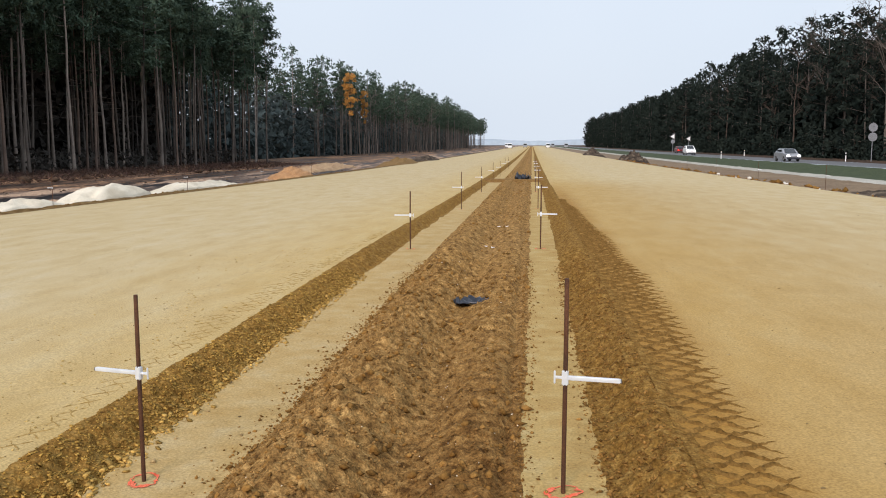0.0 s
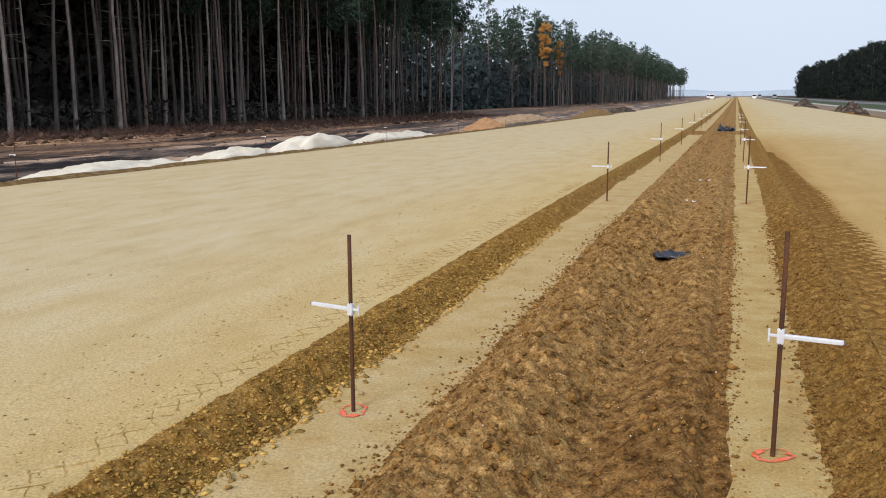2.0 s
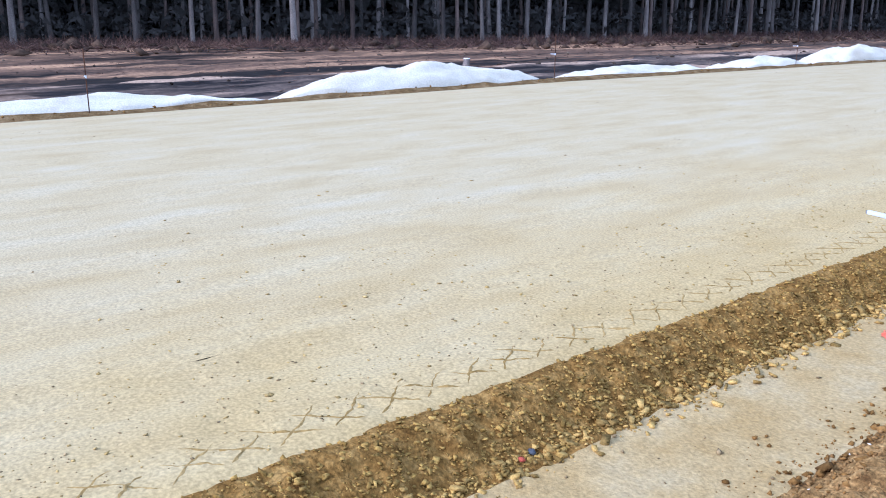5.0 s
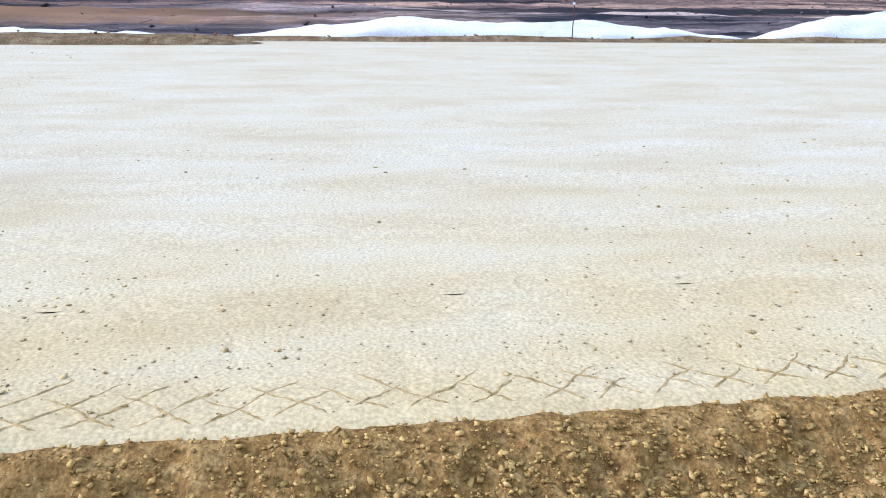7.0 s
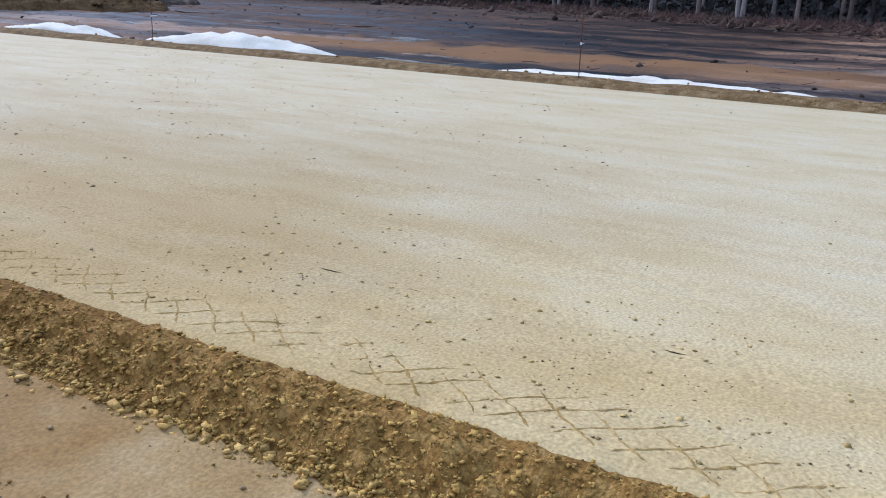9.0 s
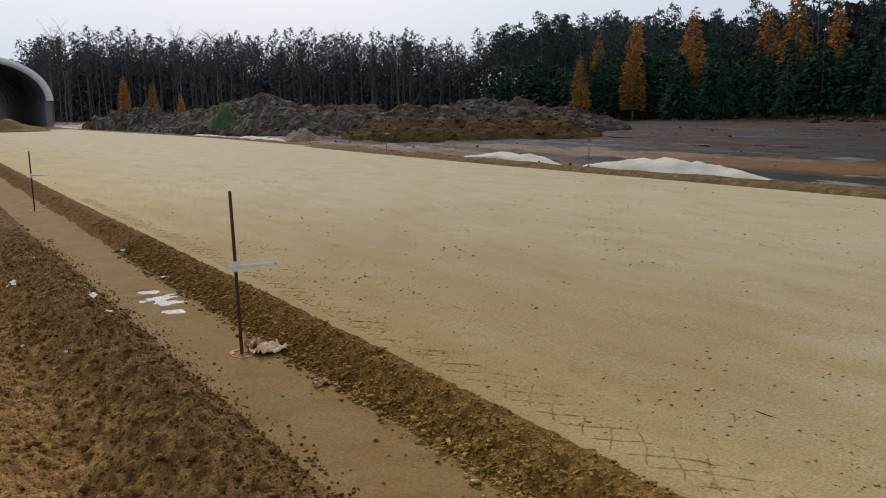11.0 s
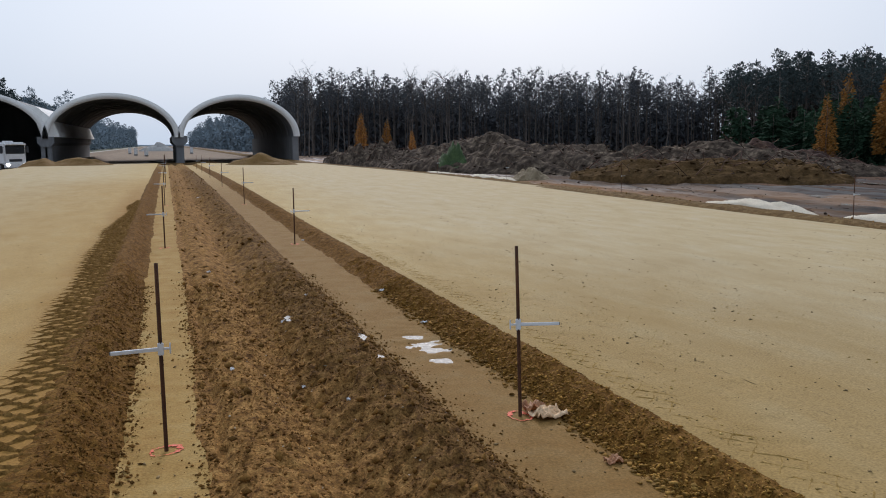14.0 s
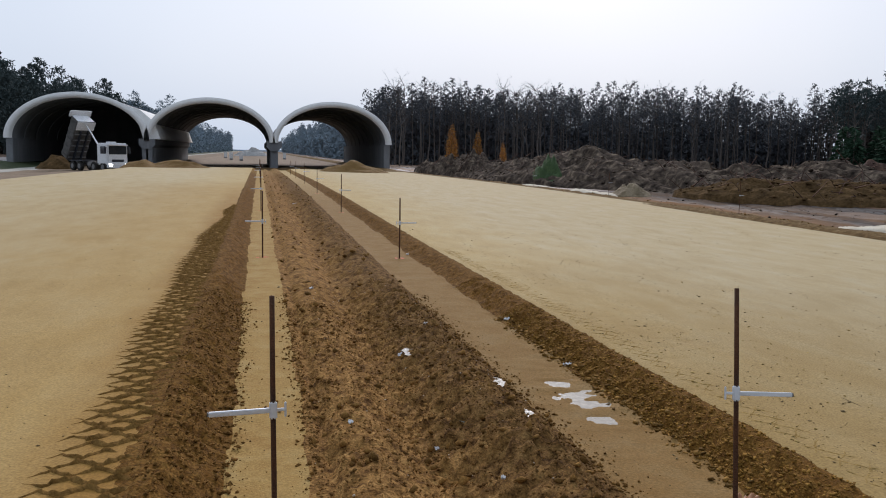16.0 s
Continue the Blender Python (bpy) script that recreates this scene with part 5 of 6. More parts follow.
def places_in(n, x_of, y0, y1, depth, gap, front=1.0):
    """Uneven spots behind a line, denser towards it."""
    out = []
    for _ in range(n * 8):
        y = RNG.uniform(y0, y1)
        x = x_of(y) + depth * RNG.random() ** front
        if len(out) < n and all((x - a) ** 2 + (y - b) ** 2 > gap * gap for a, b in out[-120:]):
            out.append((x, y))
    return out


LOW = [dome_np(200 + i, 18.5 - 0.5 * i, 0.50 + 0.04 * (i % 3), 2.1, 30, 18, 0.25) for i in range(5)]
LOW_BARE = [bare_np(220 + i, 15, twigs=28) for i in range(4)]
THIN = [dome_np(260 + i, 18.0 - 0.6 * i, 0.60 + 0.05 * (i % 3), 1.3, 30, 14, 0.17, trunk=0.13) for i in range(5)]
FULL = [dome_np(240 + i, 20.0 - 0.9 * i, 0.08, 3.2, 36, 30, 0.33, squash=0.7) for i in range(5)]


def edge_line(points):
    """Plan line x of y through given stations."""
    ys, xs = zip(*points)
    return lambda y: float(np.interp(y, ys, xs))


woods("inner_woods_west", LOW, places_in(230, lambda y: float(forest_edge_x(y)) - 11, -60, 130, -34, 2.2), (BARK_WOODS, NEEDLES), "dense dark pine wood behind the forest edge")
woods("far_woods_west", LOW, places_in(320, lambda y: float(forest_edge_x(y)), 116, 640, -16, 2.0, 1.3), (BARK_WOODS, NEEDLES), "long dark pine wood along the far road", (0.95, 1.2))
woods("bare_edge_west", LOW_BARE, places_in(46, lambda y: float(forest_edge_x(y)) + 1, 118, 330, -10, 3.0), (BARK_WOODS, TWIGS), "bare brown broadleaf trees along the pine wood")
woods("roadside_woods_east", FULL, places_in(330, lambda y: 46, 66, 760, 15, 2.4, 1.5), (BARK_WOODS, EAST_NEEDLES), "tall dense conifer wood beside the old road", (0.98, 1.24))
woods("bare_edge_east", LOW_BARE, places_in(46, lambda y: 45, 60, 300, 6, 2.5), (TWIGS, TWIGS), "bare broadleaf trees along the eastern wood", (0.9, 1.25))
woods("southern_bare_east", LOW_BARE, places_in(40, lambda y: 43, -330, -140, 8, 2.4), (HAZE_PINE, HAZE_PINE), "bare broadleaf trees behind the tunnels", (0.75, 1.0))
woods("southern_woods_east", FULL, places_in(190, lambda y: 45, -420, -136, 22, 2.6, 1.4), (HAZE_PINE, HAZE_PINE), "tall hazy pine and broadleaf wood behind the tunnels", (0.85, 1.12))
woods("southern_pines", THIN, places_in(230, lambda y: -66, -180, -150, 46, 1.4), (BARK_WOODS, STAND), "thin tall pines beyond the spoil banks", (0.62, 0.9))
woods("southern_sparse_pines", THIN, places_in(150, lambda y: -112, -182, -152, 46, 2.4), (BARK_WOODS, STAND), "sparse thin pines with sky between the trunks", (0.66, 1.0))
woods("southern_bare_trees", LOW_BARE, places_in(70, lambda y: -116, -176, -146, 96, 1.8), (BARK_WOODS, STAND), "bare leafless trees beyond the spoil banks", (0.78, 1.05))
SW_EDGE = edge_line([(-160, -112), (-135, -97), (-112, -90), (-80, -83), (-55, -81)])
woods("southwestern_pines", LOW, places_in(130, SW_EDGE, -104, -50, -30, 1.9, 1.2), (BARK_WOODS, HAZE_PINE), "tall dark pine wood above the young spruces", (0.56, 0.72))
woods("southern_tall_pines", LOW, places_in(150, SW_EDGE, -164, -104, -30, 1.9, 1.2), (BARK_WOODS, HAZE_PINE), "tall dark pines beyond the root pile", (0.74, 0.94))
woods("southwestern_bare_trees", LOW_BARE, places_in(36, lambda y: SW_EDGE(y) + 3, -160, -70, -14, 2.4), (BARK_WOODS, TWIGS), "bare broadleaf trees along the south-western pines", (0.62, 0.82))
# trunks and crowns both take the haze-tinted needle colour
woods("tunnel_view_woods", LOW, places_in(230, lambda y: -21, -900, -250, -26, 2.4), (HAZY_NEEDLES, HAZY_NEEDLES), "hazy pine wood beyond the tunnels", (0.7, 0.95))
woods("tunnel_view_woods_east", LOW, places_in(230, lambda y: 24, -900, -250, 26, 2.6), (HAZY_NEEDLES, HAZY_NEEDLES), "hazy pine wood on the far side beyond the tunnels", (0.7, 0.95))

# single broadleaf trees that rise over the eastern edge
big_bare = tree_thing("bare_tree", bare_np(300, 21, twigs=120, spread=0.26), BARK, TWIGS, "tall leafless broadleaf tree at the wood edge", "tree", "bare trees of the eastern edge")
plant(big_bare, [tree_pose(45.5, 118, 1.0), tree_pose(47.0, 128, 1.1), tree_pose(46.0, 109, 1.05), tree_pose(44.5, 139, 0.9), tree_pose(48.5, 121, 1.15)])

# young spruces and larches at the south-west
spruces = [tree_thing("young_spruce", cone_np(400 + i, 6.2, base=0.04, count=1500, size=0.26, width=0.27), BARK, SPRUCE, "bushy young green spruce", "tree", "young spruces") for i in range(3)]
spots = [[] for _ in range(3)]
for x, y in places_in(130, lambda y: -50 - 0.3 * (y + 60), -69, -32, -15, 1.2):
    spots[int(RNG.integers(0, 3))].append(tree_pose(x, y, RNG.uniform(0.75, 1.2), RNG.uniform(0.7, 1.05)))
for t, s in zip(spruces, spots):
    plant(t, s)
larches = [tree_thing("larch_tree", cone_np(420 + i, 8.0, base=0.12, count=2800, size=0.15, width=0.165, airy=True, taper=0.5), BARK, LARCH, "fluffy orange autumn larch among spruces", "tree", "autumn larches") for i in range(2)]
plant(larches[0], [tree_pose(-55.5, -51.0, 1.12), tree_pose(-61.0, -45.5, 1.1, 1.2), tree_pose(-48.9, -57.2, 0.62), tree_pose(-60.0, -62.0, 0.9, 1.05), tree_pose(-66.0, -52.0, 1.1), tree_pose(-28.0, -131.0, 0.75)])
plant(larches[1], [tree_pose(-51.8, -54.0, 0.95), tree_pose(-63.5, -43.5, 1.1, 1.2), tree_pose(-57.0, -64.0, 0.85, 1.05), tree_pose(-62.0, -58.0, 1.0), tree_pose(-31.5, -129.0, 0.75), tree_pose(-36.0, -131.0, 0.55)])

golden = tree_thing("golden_tree", pine_np(460, 17.5, crown_from=0.5, clumps=46, per=50, size=0.16, spread=1.8), BARK, LARCH, "tall tree in golden autumn leaf", "tree", "autumn trees of the far wood")
plant(golden, [tree_pose(-38.5, 185, 0.8, 0.98), tree_pose(-39.0, 203, 0.65, 0.85)])


# ---- undergrowth, brushwood and thickets ----
def sticks(name, spots_xy, length, thick, mat, label, category, zfun=ground_z, rise=0.6):
    n = len(spots_xy)
    az = RNG.uniform(0, 2 * math.pi, n)
    el = RNG.uniform(-0.1, rise, n)
    ln = length * RNG.uniform(0.4, 1.3, n)
    d = np.stack([np.cos(az) * np.cos(el), np.sin(az) * np.cos(el), np.sin(el)], -1)
    p0 = np.stack([spots_xy[:, 0], spots_xy[:, 1], zfun(spots_xy[:, 0], spots_xy[:, 1]) + RNG.uniform(0, 0.12, n)], -1)
    p1 = p0 + d * ln[:, None]
    side = np.cross(d, [0, 0, 1.0])
    side /= np.linalg.norm(side, axis=1)[:, None] + 1e-9
    up = np.cross(side, d)
    t = (thick * RNG.uniform(0.5, 1.5, n))[:, None]
    tri = [side * t, (-0.5 * side + 0.87 * up) * t, (-0.5 * side - 0.87 * up) * t]
    v = np.stack([p0 + k for k in tri] + [p1 + k * 0.5 for k in tri], 1).reshape(-1, 3)
    b = (np.arange(n) * 6)[:, None, None]
    f = np.array([(0, 1, 4, 3), (1, 2, 5, 4), (2, 0, 3, 5)])[None] + b
    return put(name, mesh_of(name, v, f.reshape(-1, 4), [mat]), label=label, category=category, kind="stuff")


n = 17000
ys = RNG.uniform(-45, 110, n)
xs = forest_edge_x(ys) + RNG.normal(2.6, 2.4, n)
sticks("brushwood", np.stack([xs, ys], -1), 0.5, 0.015, BRUSH, "strewn purple-brown brushwood before the forest", "brushwood", rise=0.7)
n = 3000
ys = RNG.uniform(-60, 90, n)
xs = np.where(ys < 8, RNG.uniform(-52, -15, n), RNG.uniform(-33, -15, n))
sticks("wood_debris", np.stack([xs, ys], -1), 0.3, 0.009, BRUSH, "scattered broken branches on cleared earth", "brushwood", rise=0.2)
n = 1800
ys = RNG.uniform(-40, 100, n)
xs = forest_edge_x(ys) + RNG.normal(3.2, 2.4, n)
scatter("forest_edge_clods", np.stack([xs, ys], -1), ground_z, power_size(n, 0.06, 0.42), FOREST_FLOOR, "dark clods and stumps along the forest edge", "soil clods", fine=False)
n = 1300
ys = RNG.uniform(-60, 80, n)
xs = np.where(ys < 8, RNG.uniform(-52, -14.5, n), RNG.uniform(-31, -14.5, n))
scatter("mud_clods", np.stack([xs, ys], -1), ground_z, power_size(n, 0.02, 0.12), GREY_EARTH, "scattered clods on rutted mud", "soil clods", fine=False)
stump = new("tree_stump")
v, f = tube_np([(0, 0, -0.1), (0.02, 0, 0.2), (0.03, 0.01, 0.42)], [0.17, 0.13, 0.12], 12)
put("bole", mesh_of("bole", v, f, [BARK], shade=True), stump, "dark rough bark")
bm = bmesh.new()
bmesh.ops.create_cone(bm, cap_ends=True, segments=12, radius1=0.125, radius2=0.115, depth=0.04, matrix=Matrix.Translation((0.03, 0.01, 0.435)))
part("cut_face", bm, WHITE_LITTER, stump, "pale fresh saw cut")
tagged(stump, "sawn tree stump with a pale cut face", "stump")
stump.matrix_basis = tree_pose(-23.4, 19.6, 0.9, 0.65, turn=20)
tops = np.concatenate(HEAP_TOPS)
sticks("bank_roots", tops[:, :2], 0.9, 0.022, BRUSH, "torn roots and branches on the spoil banks", "brushwood", zfun=lambda a, b: tops[:, 2], rise=0.9)


def thicket(name, x_of, y0, y1, depth, height, count, size, mat, label):
    """Understorey as many small sprays of twig and needle."""
    ys = RNG.uniform(y0, y1, count)
    xs = x_of(ys) + depth * RNG.random(count)
    z = ground_z(xs, ys) + height * RNG.random(count) ** 1.3 * (0.55 + 0.6 * vnoise(ys * 0.25, xs * 0.25))
    c = np.stack([xs, ys, z], -1)
    a = RNG.normal(0, 1, (count, 3))
    a /= np.linalg.norm(a, axis=1)[:, None]
    b = np.cross(a, RNG.normal(0, 1, (count, 3)))
    b /= np.linalg.norm(b, axis=1)[:, None]
    s = size * RNG.uniform(0.5, 1.5, (count, 1))
    v = np.stack([c + a * s, c - a * s * 0.5 + b * s * 0.5, c - a * s * 0.5 - b * s * 0.5], 1).reshape(-1, 3)
    return put(name, mesh_of(name, v, np.arange(count * 3).reshape(-1, 3), [mat]), label=label, category="undergrowth", kind="stuff")


# Near-black twig colour: the shade deep in the woods is put into it
DARK_TWIG = material("shade_dark_understorey", [(0.026, 0.024, 0.020), (0.058, 0.050, 0.042)], scale=0.6, fine=6, bump=0.0, rough=0.95)
# tall dark fill that closes the gaps and stands in for forest shade
thicket("understorey_west", lambda y: forest_edge_x(y) - 30, -38, 150, 16, 20, 120000, 0.8, DARK_TWIG, "tangled understorey fill, dark for the shade deep in the pine wood")
n = 26000
ys = RNG.uniform(-45, 110, n)
xs = forest_edge_x(ys) + RNG.normal(0.6, 1.5, n)
sticks("dead_grass", np.stack([xs, ys], -1), 0.45, 0.010, BRUSH, "dry brown grass and twigs under the forest edge", "undergrowth", rise=1.4)
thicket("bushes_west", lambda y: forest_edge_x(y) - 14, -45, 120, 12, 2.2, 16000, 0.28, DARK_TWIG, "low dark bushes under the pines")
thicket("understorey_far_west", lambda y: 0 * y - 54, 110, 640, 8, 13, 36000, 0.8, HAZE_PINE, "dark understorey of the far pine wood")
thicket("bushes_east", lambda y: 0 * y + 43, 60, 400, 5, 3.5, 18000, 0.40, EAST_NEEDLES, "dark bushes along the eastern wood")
# near-black sprays fill the shaded gaps between the trunks
thicket("understorey_east", lambda y: 0 * y + 46, 60, 760, 9, 16, 40000, 1.1, EAST_NEEDLES, "dark fill for the shaded gaps between the eastern trunks")
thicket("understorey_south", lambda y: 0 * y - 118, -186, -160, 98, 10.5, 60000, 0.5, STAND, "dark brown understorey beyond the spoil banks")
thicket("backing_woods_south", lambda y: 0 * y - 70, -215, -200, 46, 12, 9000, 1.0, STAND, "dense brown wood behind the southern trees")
thicket("understorey_southwest", lambda y: np.interp(y, [-160, -112, -80, -55], [-120, -98, -91, -89]) - 8, -165, -50, 8, 12, 40000, 0.6, DARK_TWIG, "understorey fill, dark for the shade under the south-western pines")
thicket("understorey_southeast", lambda y: 0 * y + 48, -290, -130, 14, 10, 20000, 0.9, DARK_TWIG, "understorey fill, dark for the wood's shade behind the eastern tunnel")
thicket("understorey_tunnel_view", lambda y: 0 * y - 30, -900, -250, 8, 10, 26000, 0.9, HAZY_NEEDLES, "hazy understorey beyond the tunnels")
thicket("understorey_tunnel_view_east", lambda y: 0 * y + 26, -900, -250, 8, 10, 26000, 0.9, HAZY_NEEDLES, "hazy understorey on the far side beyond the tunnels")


# far woods on the horizon, beyond all else, with haze in their colour
def horizon(name, y, x0, x1, h, label):
    xs = np.linspace(x0, x1, 260)
    top = h * (0.8 + 0.3 * fbm(xs * 0.06, xs * 0 + y, 4)) * ((0.7 if y > 0 else 0.15) + (0.3 if y > 0 else 0.85) * smooth(10, 110, np.abs(xs - 6)))
    zg = ground_z(xs, xs * 0 + y) - 3
    front = np.stack([xs, xs * 0 + y, zg], -1), np.stack([xs, xs * 0 + y, top], -1), np.stack([xs, xs * 0 + y + (30 if y > 0 else -30), zg], -1)
    v = np.concatenate(front)
    i = np.arange(259)
    f = np.concatenate([np.stack([i, i + 1, i + 261, i + 260], -1), np.stack([i + 260, i + 261, i + 521, i + 520], -1)])
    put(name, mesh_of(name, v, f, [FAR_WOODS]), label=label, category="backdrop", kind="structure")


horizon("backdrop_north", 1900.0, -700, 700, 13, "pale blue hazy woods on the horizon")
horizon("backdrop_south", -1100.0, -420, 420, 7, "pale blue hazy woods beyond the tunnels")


# ---- the triple-arched wildlife crossing ----
T0, T1 = -105.0, -155.0
BASE = float(grade(-105)) - 0.25


def arch_shell(name, cx, a, b, zs, thick, y0, y1, mat, parent, label, lip=0.0):
    """Half-elliptic concrete vault with thickness."""
    k = 48
    th = np.linspace(0, math.pi, k + 1)
    inner = np.stack([cx + a * np.cos(th), zs + b * np.sin(th)], -1)
    outer = np.stack([cx + (a + thick) * np.cos(th), zs + (b + thick) * np.sin(th)], -1)
    ys = np.linspace(y0, y1, 14 if abs(y1 - y0) > 2 else 2)
    vs = []
    for y in ys:
        for ring in (inner, outer):
            vs.append(np.stack([ring[:, 0], np.full(k + 1, y), ring[:, 1]], -1))
    v = np.concatenate(vs)
    n = k + 1
    f = []
    i = np.arange(k)
    for s in range(len(ys) - 1):
        o, p = s * 2 * n, (s + 1) * 2 * n
        f.append(np.stack([o + i, o + i + 1, p + i + 1, p + i], -1))
        f.append(np.stack([o + n + i, p + n + i, p + n + i + 1, o + n + i + 1], -1))
    for o in (0, (len(ys) - 1) * 2 * n):
        f.append(np.stack([o + i, o + n + i, o + n + i + 1, o + i + 1], -1))
    return put(name, mesh_of(name, v, np.concatenate(f), [mat], shade=False), parent, label)


def tunnel(cx, a, b, label, west_wall, east_wall):
    root = new("arch_tunnel")
    zs = 2.45
    arch_shell("rim", cx, a, b, zs, 0.62, T0 + 0.5, T0 - 0.6, CONCRETE, root, "pale cast concrete portal rim")
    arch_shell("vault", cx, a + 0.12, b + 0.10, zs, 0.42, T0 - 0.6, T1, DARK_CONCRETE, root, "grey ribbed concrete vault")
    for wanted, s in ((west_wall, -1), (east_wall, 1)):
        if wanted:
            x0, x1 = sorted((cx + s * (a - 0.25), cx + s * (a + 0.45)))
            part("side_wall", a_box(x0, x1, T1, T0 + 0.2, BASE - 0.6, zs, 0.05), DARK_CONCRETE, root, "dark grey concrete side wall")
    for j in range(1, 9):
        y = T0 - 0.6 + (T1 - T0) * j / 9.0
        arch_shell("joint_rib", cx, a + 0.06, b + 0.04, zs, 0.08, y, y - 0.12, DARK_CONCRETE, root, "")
    return tagged(root, label, "tunnel")


tunnel(-8.05, 6.25, 4.2, "pale concrete arch tunnel over the west carriageway", True, False)
tunnel(5.75, 6.55, 4.3, "pale concrete arch tunnel over the east carriageway", False, True)
old_road_tunnel = tunnel(19.8, 6.9, 4.5, "wide concrete arch tunnel over the old road", True, True)
# slab added inside the old road's bore to keep it dark
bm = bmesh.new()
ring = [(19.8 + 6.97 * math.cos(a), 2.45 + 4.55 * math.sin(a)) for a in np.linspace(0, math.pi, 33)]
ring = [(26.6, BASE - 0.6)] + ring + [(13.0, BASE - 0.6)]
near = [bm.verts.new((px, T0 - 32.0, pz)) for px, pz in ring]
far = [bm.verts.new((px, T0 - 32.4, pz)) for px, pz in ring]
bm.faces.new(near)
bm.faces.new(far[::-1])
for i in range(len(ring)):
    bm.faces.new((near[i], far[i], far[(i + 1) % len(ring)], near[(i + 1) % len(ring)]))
part("bore_light_block", bm, DARK_CONCRETE, old_road_tunnel, "added dark slab that keeps light out of the bore")


def pier(x, wide):
    root = new("tunnel_pier")
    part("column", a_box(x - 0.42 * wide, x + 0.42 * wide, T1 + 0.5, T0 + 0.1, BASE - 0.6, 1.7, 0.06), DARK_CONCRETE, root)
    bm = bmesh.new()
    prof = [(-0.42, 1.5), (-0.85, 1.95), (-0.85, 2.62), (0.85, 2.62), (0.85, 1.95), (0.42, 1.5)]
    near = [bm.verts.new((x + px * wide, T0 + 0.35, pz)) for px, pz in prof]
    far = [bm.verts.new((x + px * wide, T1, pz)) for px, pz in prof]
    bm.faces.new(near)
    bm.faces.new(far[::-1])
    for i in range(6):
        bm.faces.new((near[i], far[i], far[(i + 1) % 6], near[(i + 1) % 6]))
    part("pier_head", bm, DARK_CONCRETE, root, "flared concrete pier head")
    tagged(root, "grey concrete pier with a flared head between arches", "pier")


pier(-1.35, 1.0)
pier(12.6, 1.0)
# concrete filling in the valley between the two eastern vaults
bm = bmesh.new()
pr = [(11.2, 2.6), (11.9, 4.6), (13.4, 5.9), (14.4, 6.1), (13.6, 4.6), (13.0, 2.6)]
near = [bm.verts.new((px, T0 - 0.15, pz)) for px, pz in pr]
far = [bm.verts.new((px, T1 + 0.5, pz)) for px, pz in pr]
bm.faces.new(near)
bm.faces.new(far[::-1])
for i in range(6):
    bm.faces.new((near[i], far[i], far[(i + 1) % 6], near[(i + 1) % 6]))
sp = new("spandrel_wall")
part("infill", bm, CONCRETE, sp)
tagged(sp, "pale concrete infill between two arch tunnels", "wall", kind="structure")


# ---- vehicles ----
def wheel(parent, x, y, z, r, w, twin=False):
    bm = bmesh.new()
    bmesh.ops.create_cone(bm, cap_ends=True, segments=20, radius1=r, radius2=r, depth=w, matrix=Matrix.Translation((x, y, z)) @ Matrix.Rotation(math.pi / 2, 4, "Y"))
    bmesh.ops.bevel(bm, geom=[e for e in bm.edges if len(e.link_faces) == 2 and e.calc_face_angle(0) > 1], offset=r * 0.08, segments=2, affect="EDGES")
    ty = part("wheel", bm, RUBBER, parent, "black rubber wheel")
    bm = bmesh.new()
    bmesh.ops.create_cone(bm, cap_ends=True, segments=16, radius1=r * 0.55, radius2=r * 0.5, depth=w * 1.06, matrix=Matrix.Translation((x, y, z)) @ Matrix.Rotation(math.pi / 2, 4, "Y"))
    part("rim", bm, STEEL_GREY, ty, "steel rim")


DIRTY_STEEL = material("dirty_dark_steel", [(0.045, 0.042, 0.04), (0.13, 0.122, 0.112)], scale=2, fine=20, bump=0.2, rough=0.7)


